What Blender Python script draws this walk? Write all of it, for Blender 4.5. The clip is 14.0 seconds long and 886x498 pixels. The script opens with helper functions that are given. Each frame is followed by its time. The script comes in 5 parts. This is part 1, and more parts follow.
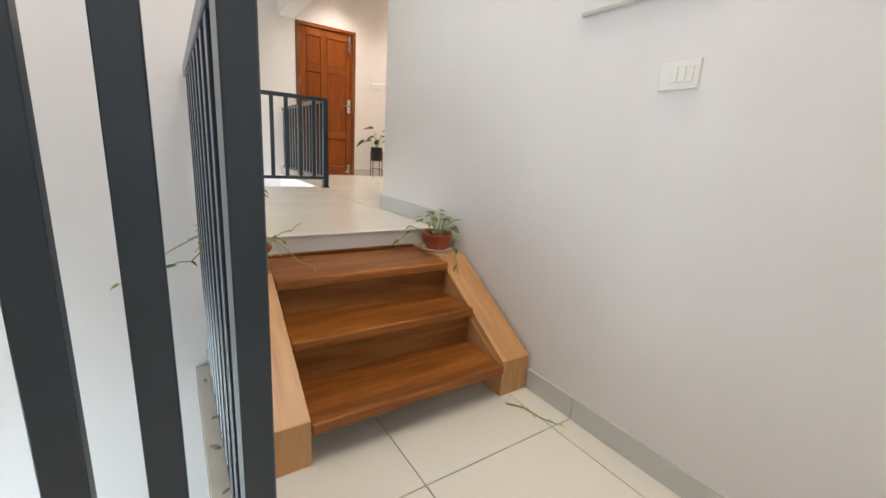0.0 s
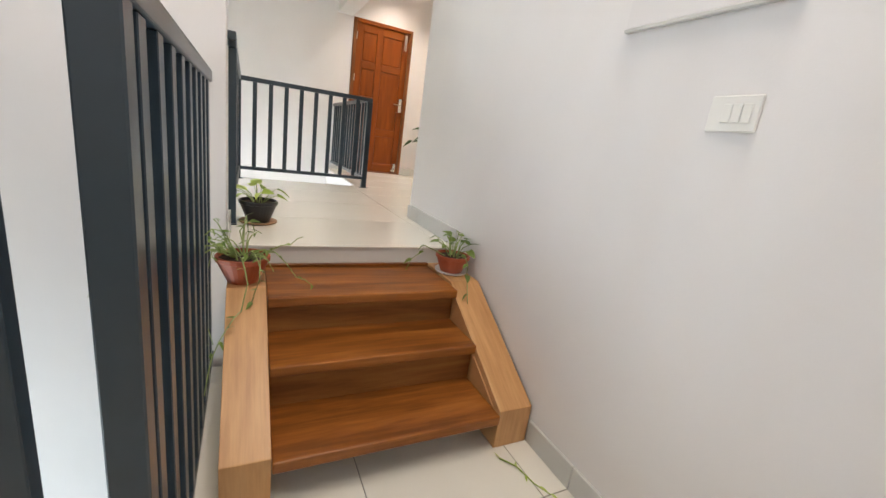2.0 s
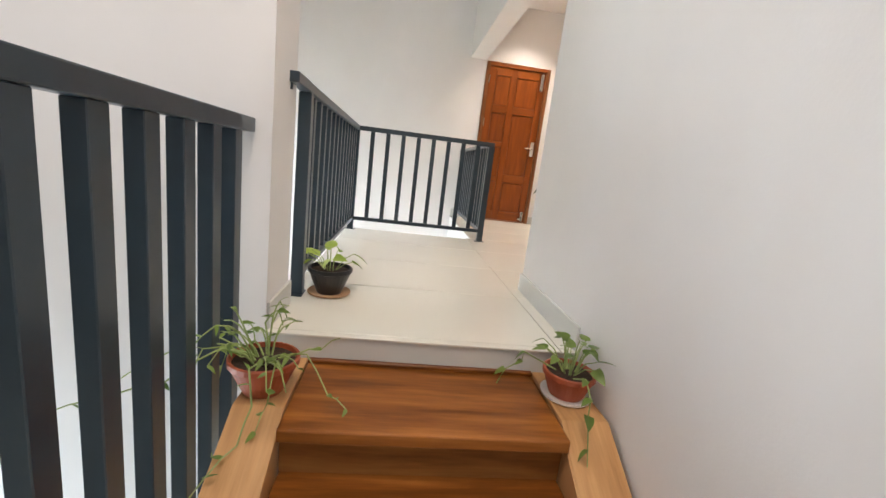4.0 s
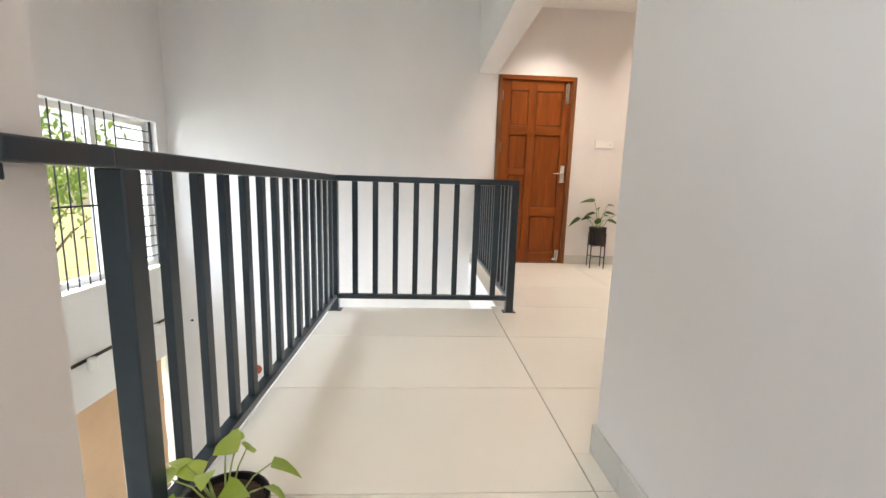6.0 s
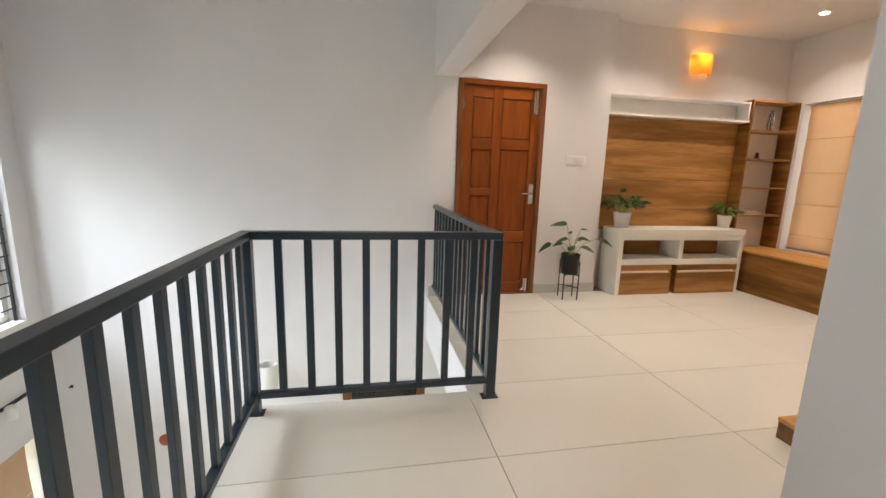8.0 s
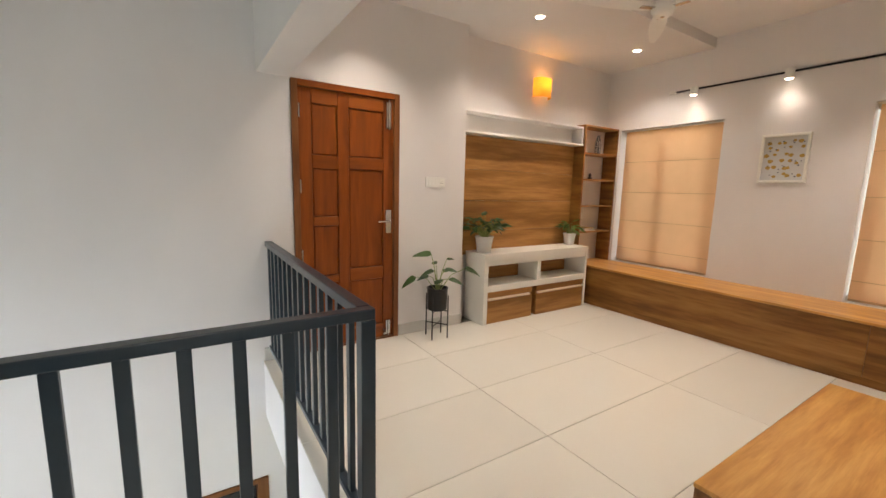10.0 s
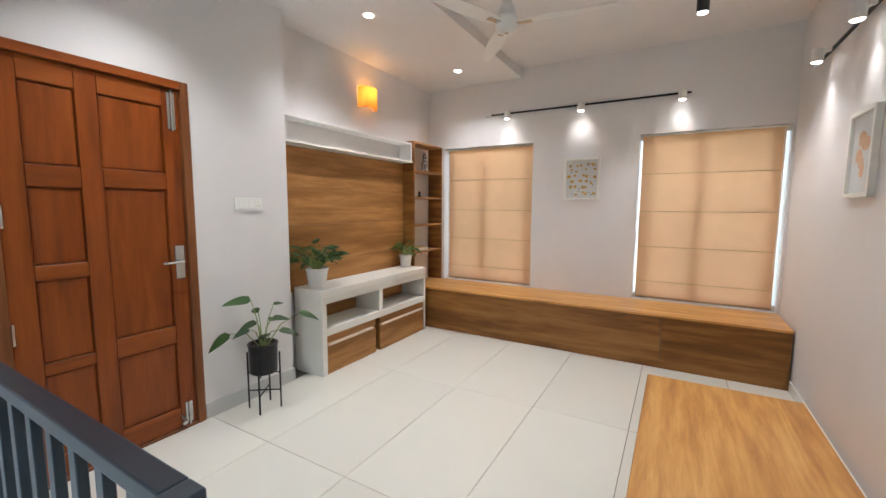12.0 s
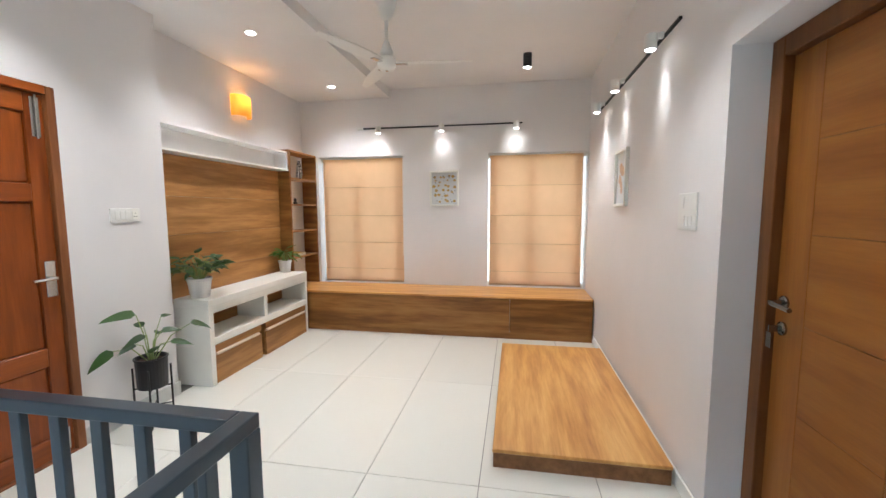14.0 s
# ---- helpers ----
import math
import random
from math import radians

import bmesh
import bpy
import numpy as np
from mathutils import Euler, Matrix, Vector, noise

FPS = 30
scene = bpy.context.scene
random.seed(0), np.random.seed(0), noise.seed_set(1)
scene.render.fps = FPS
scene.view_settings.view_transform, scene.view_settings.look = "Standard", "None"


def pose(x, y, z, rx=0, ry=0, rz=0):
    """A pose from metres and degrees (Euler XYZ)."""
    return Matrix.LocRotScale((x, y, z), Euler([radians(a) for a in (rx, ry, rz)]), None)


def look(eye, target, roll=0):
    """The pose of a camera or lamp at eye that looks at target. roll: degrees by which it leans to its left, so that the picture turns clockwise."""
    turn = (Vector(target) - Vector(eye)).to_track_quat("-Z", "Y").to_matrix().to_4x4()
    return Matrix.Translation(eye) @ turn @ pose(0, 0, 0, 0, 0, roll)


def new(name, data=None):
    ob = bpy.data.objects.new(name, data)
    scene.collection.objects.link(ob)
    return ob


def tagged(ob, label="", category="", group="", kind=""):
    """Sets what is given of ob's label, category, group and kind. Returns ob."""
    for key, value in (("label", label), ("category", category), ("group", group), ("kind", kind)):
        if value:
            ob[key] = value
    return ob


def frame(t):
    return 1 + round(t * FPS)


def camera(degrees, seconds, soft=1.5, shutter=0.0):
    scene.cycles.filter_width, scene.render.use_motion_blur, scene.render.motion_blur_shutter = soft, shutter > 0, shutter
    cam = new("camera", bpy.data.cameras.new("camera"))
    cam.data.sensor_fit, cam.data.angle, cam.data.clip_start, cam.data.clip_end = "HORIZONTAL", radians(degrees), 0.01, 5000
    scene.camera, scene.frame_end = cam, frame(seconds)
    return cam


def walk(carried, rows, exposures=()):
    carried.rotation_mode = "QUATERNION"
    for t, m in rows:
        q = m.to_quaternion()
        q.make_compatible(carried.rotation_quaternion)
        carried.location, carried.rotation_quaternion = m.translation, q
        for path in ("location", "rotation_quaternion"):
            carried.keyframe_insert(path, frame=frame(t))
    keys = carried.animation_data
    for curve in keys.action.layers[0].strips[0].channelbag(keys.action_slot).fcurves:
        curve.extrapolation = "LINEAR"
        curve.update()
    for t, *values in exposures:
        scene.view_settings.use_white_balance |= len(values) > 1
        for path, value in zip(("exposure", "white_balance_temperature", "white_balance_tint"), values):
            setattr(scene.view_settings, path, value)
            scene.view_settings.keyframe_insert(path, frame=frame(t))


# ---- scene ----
cam = camera(95.6, 14.0)
PATH = [
    (0, (0.507, 0.306, 1.06), (1.602, 1.913, 0.592), 3.8),
    (0.5, (0.528, 0.305, 1.054), (1.61, 1.912, 0.557), 4.7),
    (1, (0.595, 0.343, 1.053), (1.638, 1.967, 0.53), 5.9),
    (1.5, (0.688, 0.361, 1.098), (1.661, 2.031, 0.585), 7.1),
    (2, (0.747, 0.373, 1.169), (1.631, 2.096, 0.669), 7.9),
    (2.2, (0.752, 0.4, 1.195), (1.609, 2.137, 0.695), 8.6),
    (4.3, (1.151, 1.083, 1.245), (1.314, 3.042, 0.872), 5.9),
    (4.5, (1.175, 1.175, 1.247), (1.309, 3.137, 0.883), 5.2),
    (5, (1.204, 1.437, 1.277), (1.312, 3.405, 0.932), 3.8),
    (5.5, (1.26, 1.739, 1.342), (1.33, 3.713, 1.025), 2.3),
    (6, (1.255, 1.952, 1.467), (1.364, 3.925, 1.158), 1.7),
    (6.5, (1.211, 2.134, 1.572), (1.377, 4.101, 1.253), 1.2),
    (7, (1.191, 2.283, 1.651), (1.425, 4.24, 1.313), 1.2),
    (7.2, (1.196, 2.358, 1.679), (1.441, 4.311, 1.324), 1.3),
    (9.3, (1.311, 3.185, 1.925), (2.137, 4.978, 1.606), 1.8),
    (9.5, (1.339, 3.235, 1.932), (2.245, 4.989, 1.613), 1.7),
    (10, (1.376, 3.392, 1.924), (2.448, 5.055, 1.63), 1.4),
    (10.5, (1.405, 3.583, 1.939), (2.641, 5.131, 1.669), 1.1),
    (11, (1.465, 3.741, 1.937), (2.867, 5.145, 1.688), 0.8),
    (11.5, (1.547, 3.894, 1.966), (3.112, 5.12, 1.745), 0.5),
    (12, (1.565, 3.983, 1.972), (3.287, 4.979, 1.766), 0.3),
    (12.5, (1.476, 4.071, 1.986), (3.33, 4.792, 1.783), 0.1),
    (13, (1.335, 4.101, 2.003), (3.259, 4.613, 1.812), 0.2),
    (13.5, (1.189, 4.048, 1.994), (3.143, 4.436, 1.811), 0.2),
    (14, (1.049, 4.004, 2.013), (3.009, 4.352, 1.819), -0.2),
]
EXPOSURES = [(0.0, 1.45, 7600, 16), (5.0, 1.47, 7600, 17), (7.0, 1.07, 7500, 17), (9.5, 0.82, 7800, 17), (11.0, 0.92, 6600, 13), (12.5, 1.03, 5900, 9), (14.0, 1.22, 5900, 9)]
walk(cam, [(t, look(eye, target, roll)) for t, eye, target, roll in PATH], EXPOSURES)

# ---- levels and plan, in metres ----
H = 0.61          # upper floor
G = -2.45         # ground storey
WX = 5.94         # window wall
DW = 6.53         # wall with the panelled door
TVW = 6.72        # wall behind the media unit
PW = 3.17         # wall with the second door
RX = 1.84         # right wall of the corridor
LX = -1.48        # far wall of the void
SY = 2.35         # wall beside the stairs
HI, LO, TOP = 3.48, 3.385, 3.95

# ---- world, sun, daylight and fill lamps ----
world = bpy.data.worlds.new("world")
scene.world = world
world.use_nodes = True
wn = world.node_tree.nodes
sky = wn.new("ShaderNodeTexSky")
sky.sky_type = "NISHITA"
sky.sun_disc = False
sky.sun_elevation = radians(79)
sky.sun_rotation = 0.0
wn["Background"].inputs["Strength"].default_value = 0.15
world.node_tree.links.new(sky.outputs["Color"], wn["Background"].inputs["Color"])
sun = new("sun", bpy.data.lights.new("sun", "SUN"))
sun.data.energy, sun.data.angle, sun.data.color = 5.0, radians(0.5), (1.0, 0.95, 0.88)
sun.matrix_world = look((0, 0, 0), (0.0, -0.19, -0.98))


def area(name, at, to, w, h, watts, colour):
    ob = new(name, bpy.data.lights.new(name, "AREA"))
    ob.data.shape, ob.data.size, ob.data.size_y = "RECTANGLE", w, h
    ob.data.energy, ob.data.color = watts, colour
    ob.matrix_world = look(at, to)
    return ob


def spot(at, to, watts, colour, angle=80, blend=0.7, radius=0.02):
    ob = new("lamp_light", bpy.data.lights.new("lamp_light", "SPOT"))
    ob.data.energy, ob.data.color, ob.data.spot_size, ob.data.spot_blend = watts, colour, radians(angle), blend
    ob.data.shadow_soft_size = radius
    ob.matrix_world = look(at, to)
    return ob


DAY = (0.73, 0.87, 1.0)
area("daylight_void", (LX - 2.4, 6.0, 3.55), (1.6, 4.7, -0.1), 3.4, 2.5, 570, (0.66, 0.83, 1.0))
area("daylight_void_low", (LX - 1.7, 2.9, 1.7), (0.9, 6.6, 1.9), 1.4, 1.4, 20, (0.60, 0.80, 1.0))
# Fill lamp added in an unseen opening high in the west wall.
area("fill_stair", (LX - 0.12, 1.3, 2.85), (1.1, 1.4, 0.0), 1.7, 1.1, 5, (0.66, 0.83, 1.0))
# Fill lamp added above the landing to brighten its floor and the steps.
area("fill_landing", (1.2, 0.8, TOP + 0.1), (1.2, 0.81, 0.0), 0.8, 1.7, 19, (1.0, 0.98, 0.96))
area("daylight_blind", (WX + 0.6, 5.9375, 1.9), (0, 5.9375, 1.9), 1.6, 2.1, 9, (0.88, 0.95, 1.0))
area("daylight_blind", (WX + 0.6, 3.7575, 1.9), (0, 3.7575, 1.9), 1.6, 2.1, 9, (0.88, 0.95, 1.0))
area("daylight_ground", (LX - 0.30, 5.2, -1.2), (2, 5.2, -1.2), 2.0, 1.4, 2.2, DAY)
# Fill lamp added in an unseen lower opening to brighten the void walls.
area("fill_ground_west", (LX - 0.20, 3.45, -1.2), (2, 3.7, -1.0), 1.2, 1.5, 32, (0.64, 0.82, 1.0))
# Fill lamp added in an unseen low opening to brighten the stairwell wall.
area("fill_stairwell", (LX - 0.20, 1.75, -1.1), (1, 1.75, -0.7), 1.0, 1.4, 34, (0.56, 0.78, 1.0))

# ---- materials ----


def material(name):
    m = bpy.data.materials.new(name)
    m.use_nodes = True
    return m, m.node_tree.nodes, m.node_tree.links, m.node_tree.nodes["Principled BSDF"]


def ramp(n, stops):
    r = n.new("ShaderNodeValToRGB")
    while len(r.color_ramp.elements) < len(stops):
        r.color_ramp.elements.new(0.5)
    for e, (p, c) in zip(r.color_ramp.elements, stops):
        e.position, e.color = p, (*c, 1)
    return r


def coords(n, l, scale, turn=(0, 0, 0)):
    c = n.new("ShaderNodeTexCoord")
    m = n.new("ShaderNodeMapping")
    m.inputs["Scale"].default_value = scale
    m.inputs["Rotation"].default_value = turn
    l.new(c.outputs["Object"], m.inputs["Vector"])
    return m.outputs["Vector"]


def noise_tex(n, l, vec, scale, detail=4, rough=0.55, distort=0.0):
    t = n.new("ShaderNodeTexNoise")
    t.inputs["Scale"].default_value, t.inputs["Detail"].default_value = scale, detail
    t.inputs["Roughness"].default_value, t.inputs["Distortion"].default_value = rough, distort
    l.new(vec, t.inputs["Vector"])
    return t.outputs["Fac"]


def bump(n, l, bsdf, height, strength, distance):
    b = n.new("ShaderNodeBump")
    b.inputs["Strength"].default_value, b.inputs["Distance"].default_value = strength, distance
    l.new(height, b.inputs["Height"])
    l.new(b.outputs["Normal"], bsdf.inputs["Normal"])


def plain(name, colour, rough=0.5, metal=0.0, vary=0.08, scale=6.0, fine=90.0, relief=0.02, coat=0.0):
    """Paint, plastic, metal or clay: a base colour with slow stains and a fine grain."""
    m, n, l, p = material(name)
    v = coords(n, l, (1, 1, 1))
    r = ramp(n, [(0.25, tuple(c * (1 - vary) for c in colour)), (0.75, tuple(min(1, c * (1 + vary)) for c in colour))])
    l.new(noise_tex(n, l, v, scale, 5), r.inputs["Fac"])
    l.new(r.outputs["Color"], p.inputs["Base Color"])
    p.inputs["Roughness"].default_value, p.inputs["Metallic"].default_value = rough, metal
    p.inputs["Coat Weight"].default_value = coat
    if relief:
        bump(n, l, p, noise_tex(n, l, v, fine, 3), relief, 0.01)
    return m


def wood(name, stops, along="x", rough=0.4, grain=1.0, coat=0.0, cathedral=0.35, random_shift=False, rings=0.03):
    """Planed timber or laminate: long streaks, bowed growth bands and fine pores along one axis."""
    m, n, l, p = material(name)
    s = {"x": (0.9, 9, 9), "y": (9, 0.9, 9), "z": (9, 9, 0.9), "yz": (9, 0.9, 0.9)}[along]
    f = {"x": (6, 160, 160), "y": (160, 6, 160), "z": (160, 160, 6), "yz": (160, 6, 6)}[along]
    v = coords(n, l, tuple(a * grain for a in s))
    if random_shift:
        info = n.new("ShaderNodeObjectInfo")
        mul = n.new("ShaderNodeMath")
        mul.operation = "MULTIPLY"
        mul.inputs[1].default_value = 37.0
        l.new(info.outputs["Random"], mul.inputs[0])
        add = n.new("ShaderNodeVectorMath")
        add.operation = "ADD"
        l.new(v, add.inputs[0])
        l.new(mul.outputs[0], add.inputs[1])
        v = add.outputs[0]
    big = noise_tex(n, l, v, 0.9, 3, 0.5, 0.5)
    streak = noise_tex(n, l, v, 2.1, 4, 0.55, 0.3)
    mix = n.new("ShaderNodeMix")
    mix.inputs["Factor"].default_value = cathedral
    l.new(streak, mix.inputs["A"])
    l.new(big, mix.inputs["B"])
    turns = n.new("ShaderNodeMath")
    turns.operation = "MULTIPLY"
    turns.inputs[1].default_value = 62.0
    l.new(noise_tex(n, l, v, 0.55, 2, 0.4, 0.25), turns.inputs[0])
    wave = n.new("ShaderNodeMath")
    wave.operation = "SINE"
    l.new(turns.outputs[0], wave.inputs[0])
    lift = n.new("ShaderNodeMath")
    lift.operation = "MULTIPLY_ADD"
    lift.inputs[1].default_value = rings
    l.new(wave.outputs[0], lift.inputs[0])
    l.new(mix.outputs["Result"], lift.inputs[2])
    fibre = noise_tex(n, l, v, 9.0, 4, 0.65)
    hair = n.new("ShaderNodeMath")
    hair.operation = "MULTIPLY_ADD"
    hair.inputs[1].default_value = 0.22
    l.new(fibre, hair.inputs[0])
    l.new(lift.outputs[0], hair.inputs[2])
    even = n.new("ShaderNodeMath")
    even.operation = "SUBTRACT"
    even.inputs[1].default_value = 0.11
    l.new(hair.outputs[0], even.inputs[0])
    r = ramp(n, [(0.5 + (q - 0.5) * 0.55, col) for q, col in stops])
    l.new(even.outputs[0], r.inputs["Fac"])
    pores = noise_tex(n, l, coords(n, l, f), 1.0, 2)
    pr = ramp(n, [(0.35, (0.72, 0.70, 0.68)), (0.55, (1, 1, 1))])
    l.new(pores, pr.inputs["Fac"])
    mul2 = n.new("ShaderNodeMix")
    mul2.data_type, mul2.blend_type = "RGBA", "MULTIPLY"
    mul2.inputs[0].default_value = 0.2
    l.new(r.outputs["Color"], mul2.inputs[6])
    l.new(pr.outputs["Color"], mul2.inputs[7])
    l.new(mul2.outputs[2], p.inputs["Base Color"])
    rr = n.new("ShaderNodeMapRange")
    rr.inputs["To Min"].default_value, rr.inputs["To Max"].default_value = rough - 0.07, rough + 0.1
    l.new(streak, rr.inputs["Value"])
    l.new(rr.outputs["Result"], p.inputs["Roughness"])
    p.inputs["Coat Weight"].default_value, p.inputs["Coat Roughness"].default_value = coat, 0.25
    p.inputs["Specular IOR Level"].default_value = 0.32
    bump(n, l, p, pores, 0.06, 0.004)
    return m


def wall_paint(name, colour):
    m, n, l, p = material(name)
    v = coords(n, l, (1, 1, 1))
    r = ramp(n, [(0.3, tuple(c * 0.92 for c in colour)), (0.7, colour)])
    l.new(noise_tex(n, l, coords(n, l, (1.0, 1.0, 0.6)), 1.2, 4, 0.5), r.inputs["Fac"])
    l.new(r.outputs["Color"], p.inputs["Base Color"])
    p.inputs["Roughness"].default_value = 0.55
    two = n.new("ShaderNodeMath")
    two.operation = "ADD"
    l.new(noise_tex(n, l, v, 4.0, 2), two.inputs[0])
    small = n.new("ShaderNodeMath")
    small.operation = "MULTIPLY"
    small.inputs[1].default_value = 0.12
    l.new(noise_tex(n, l, v, 140.0, 3), small.inputs[0])
    l.new(small.outputs[0], two.inputs[1])
    bump(n, l, p, two.outputs[0], 0.12, 0.02)
    return m


def tile_glaze(name, colour):
    m, n, l, p = material(name)
    v = coords(n, l, (1, 1, 1))
    info = n.new("ShaderNodeObjectInfo")
    tone = n.new("ShaderNodeMapRange")
    tone.inputs["To Min"].default_value, tone.inputs["To Max"].default_value = 0.96, 1.03
    l.new(info.outputs["Random"], tone.inputs["Value"])
    r = ramp(n, [(0.2, tuple(c * 0.975 for c in colour)), (0.8, colour)])
    l.new(noise_tex(n, l, v, 1.4, 2, 0.5), r.inputs["Fac"])
    hs = n.new("ShaderNodeHueSaturation")
    l.new(r.outputs["Color"], hs.inputs["Color"])
    l.new(tone.outputs["Result"], hs.inputs["Value"])
    l.new(hs.outputs["Color"], p.inputs["Base Color"])
    rr = n.new("ShaderNodeMapRange")
    rr.inputs["To Min"].default_value, rr.inputs["To Max"].default_value = 0.14, 0.21
    l.new(noise_tex(n, l, v, 3.0, 2), rr.inputs["Value"])
    l.new(rr.outputs["Result"], p.inputs["Roughness"])
    bump(n, l, p, noise_tex(n, l, v, 5.0, 1), 0.02, 0.01)
    return m


def glowing(name, colour, strength):
    m, n, l, p = material(name)
    p.inputs["Base Color"].default_value = (*colour, 1)
    p.inputs["Emission Color"].default_value = (*colour, 1)
    p.inputs["Emission Strength"].default_value = strength
    return m


def cloth_through(name, colour, share):
    """Woven cloth that lets part of the light behind it through."""
    m, n, l, p = material(name)
    c = n.new("ShaderNodeTexCoord")
    w1, w2 = n.new("ShaderNodeTexWave"), n.new("ShaderNodeTexWave")
    w1.bands_direction, w2.bands_direction = "Y", "Z"
    for w in (w1, w2):
        w.inputs["Scale"].default_value = 160.0
        w.inputs["Distortion"].default_value = 1.5
        l.new(c.outputs["Object"], w.inputs["Vector"])
    weave = n.new("ShaderNodeMath")
    weave.operation = "MULTIPLY"
    l.new(w1.outputs["Fac"], weave.inputs[0])
    l.new(w2.outputs["Fac"], weave.inputs[1])
    slow = noise_tex(n, l, c.outputs["Object"], 3.0, 5)
    r = ramp(n, [(0.3, tuple(a * 0.9 for a in colour)), (0.7, colour)])
    l.new(slow, r.inputs["Fac"])
    l.new(r.outputs["Color"], p.inputs["Base Color"])
    p.inputs["Roughness"].default_value = 0.9
    bump(n, l, p, weave.outputs[0], 0.1, 0.002)
    t = n.new("ShaderNodeBsdfTranslucent")
    l.new(r.outputs["Color"], t.inputs["Color"])
    mx = n.new("ShaderNodeMixShader")
    mx.inputs["Fac"].default_value = share
    l.new(p.outputs[0], mx.inputs[1])
    l.new(t.outputs[0], mx.inputs[2])
    l.new(mx.outputs[0], n["Material Output"].inputs["Surface"])
    return m


def leaf_paint(name, dark, light):
    m, n, l, p = material(name)
    info = n.new("ShaderNodeObjectInfo")
    c = n.new("ShaderNodeTexCoord")
    nz = noise_tex(n, l, c.outputs["Object"], 22.0, 3)
    add = n.new("ShaderNodeMath")
    add.operation = "MULTIPLY_ADD"
    add.inputs[1].default_value = 0.6
    l.new(info.outputs["Random"], add.inputs[0])
    half = n.new("ShaderNodeMath")
    half.operation = "MULTIPLY"
    half.inputs[1].default_value = 0.4
    l.new(nz, half.inputs[0])
    l.new(half.outputs[0], add.inputs[2])
    r = ramp(n, [(0.15, dark), (0.85, light)])
    l.new(add.outputs[0], r.inputs["Fac"])
    l.new(r.outputs["Color"], p.inputs["Base Color"])
    p.inputs["Roughness"].default_value = 0.38
    t = n.new("ShaderNodeBsdfTranslucent")
    l.new(r.outputs["Color"], t.inputs["Color"])
    mx = n.new("ShaderNodeMixShader")
    mx.inputs["Fac"].default_value = 0.25
    l.new(p.outputs[0], mx.inputs[1])
    l.new(t.outputs[0], mx.inputs[2])
    l.new(mx.outputs[0], n["Material Output"].inputs["Surface"])
    return m


def glass(name):
    m, n, l, p = material(name)
    p.inputs["Transmission Weight"].default_value = 1.0
    p.inputs["Roughness"].default_value, p.inputs["IOR"].default_value = 0.0, 1.05
    return m


WALL = wall_paint("wall_paint", (0.80, 0.775, 0.76))
CEIL = wall_paint("ceiling_paint", (0.80, 0.78, 0.76))
TILE = tile_glaze("floor_tile", (0.75, 0.725, 0.645))
GROUT = plain("grout", (0.19, 0.175, 0.15), 0.9)
SKIRT = tile_glaze("skirting_tile", (0.62, 0.62, 0.59))
STEEL = plain("grey_painted_steel", (0.020, 0.037, 0.053), 0.30, 0.0, 0.12, 8, 60, 0.02, 0.1)
TREAD = wood("teak_tread", [(0.05, (0.080, 0.022, 0.0042)), (0.35, (0.175, 0.052, 0.0092)), (0.5, (0.260, 0.083, 0.0160)), (0.65, (0.345, 0.118, 0.0250)), (0.95, (0.510, 0.200, 0.0500))], "x", 0.34, 0.75, 0.05, 0.45, False, 0.015)
RISER = wood("teak_riser", [(0.25, (0.186, 0.066, 0.0169)), (0.5, (0.272, 0.106, 0.0300)), (0.75, (0.341, 0.146, 0.0450))], "x", 0.42)
STRING = wood("stringer_wood", [(0.15, (0.460, 0.225, 0.0900)), (0.5, (0.580, 0.310, 0.1320)), (0.85, (0.660, 0.375, 0.1720))], "yz", 0.38, 1.3, 0.15)
DOORWOOD = wood("red_teak", [(0.15, (0.150, 0.029, 0.0028)), (0.5, (0.235, 0.050, 0.0050)), (0.85, (0.320, 0.078, 0.0085))], "z", 0.38, 0.8, 0.1)
DOORRAIL = wood("red_teak_rail", [(0.15, (0.170, 0.036, 0.0040)), (0.5, (0.250, 0.056, 0.0065)), (0.85, (0.320, 0.083, 0.0110))], "x", 0.38, 0.8, 0.1)
DOORFRAME = wood("brown_teak_frame", [(0.2, (0.136, 0.044, 0.0144)), (0.5, (0.216, 0.076, 0.0240)), (0.8, (0.288, 0.112, 0.0400))], "z", 0.4, 0.8)
OAKDARK = wood("oak_laminate", [(0.15, (0.240, 0.105, 0.0300)), (0.42, (0.324, 0.150, 0.0437)), (0.6, (0.432, 0.210, 0.0647)), (0.85, (0.540, 0.280, 0.0936))], "x", 0.42, 0.75, 0.0, 0.5, True)
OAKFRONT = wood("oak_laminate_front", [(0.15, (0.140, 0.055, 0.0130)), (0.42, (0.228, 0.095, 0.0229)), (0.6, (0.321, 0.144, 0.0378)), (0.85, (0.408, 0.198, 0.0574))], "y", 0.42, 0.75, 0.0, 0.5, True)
OAKTOP = wood("honey_laminate", [(0.1, (0.40, 0.17, 0.045)), (0.38, (0.55, 0.265, 0.074)), (0.6, (0.66, 0.345, 0.105)), (0.9, (0.76, 0.45, 0.16))], "x", 0.37, 0.8, 0.1, 0.3)
OAKTOPY = wood("honey_laminate_long", [(0.1, (0.30, 0.12, 0.03)), (0.38, (0.54, 0.26, 0.070)), (0.6, (0.66, 0.345, 0.105)), (0.9, (0.75, 0.44, 0.155))], "y", 0.37, 0.8, 0.1, 0.3)
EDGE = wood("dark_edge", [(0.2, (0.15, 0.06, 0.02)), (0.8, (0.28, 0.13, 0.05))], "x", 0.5)
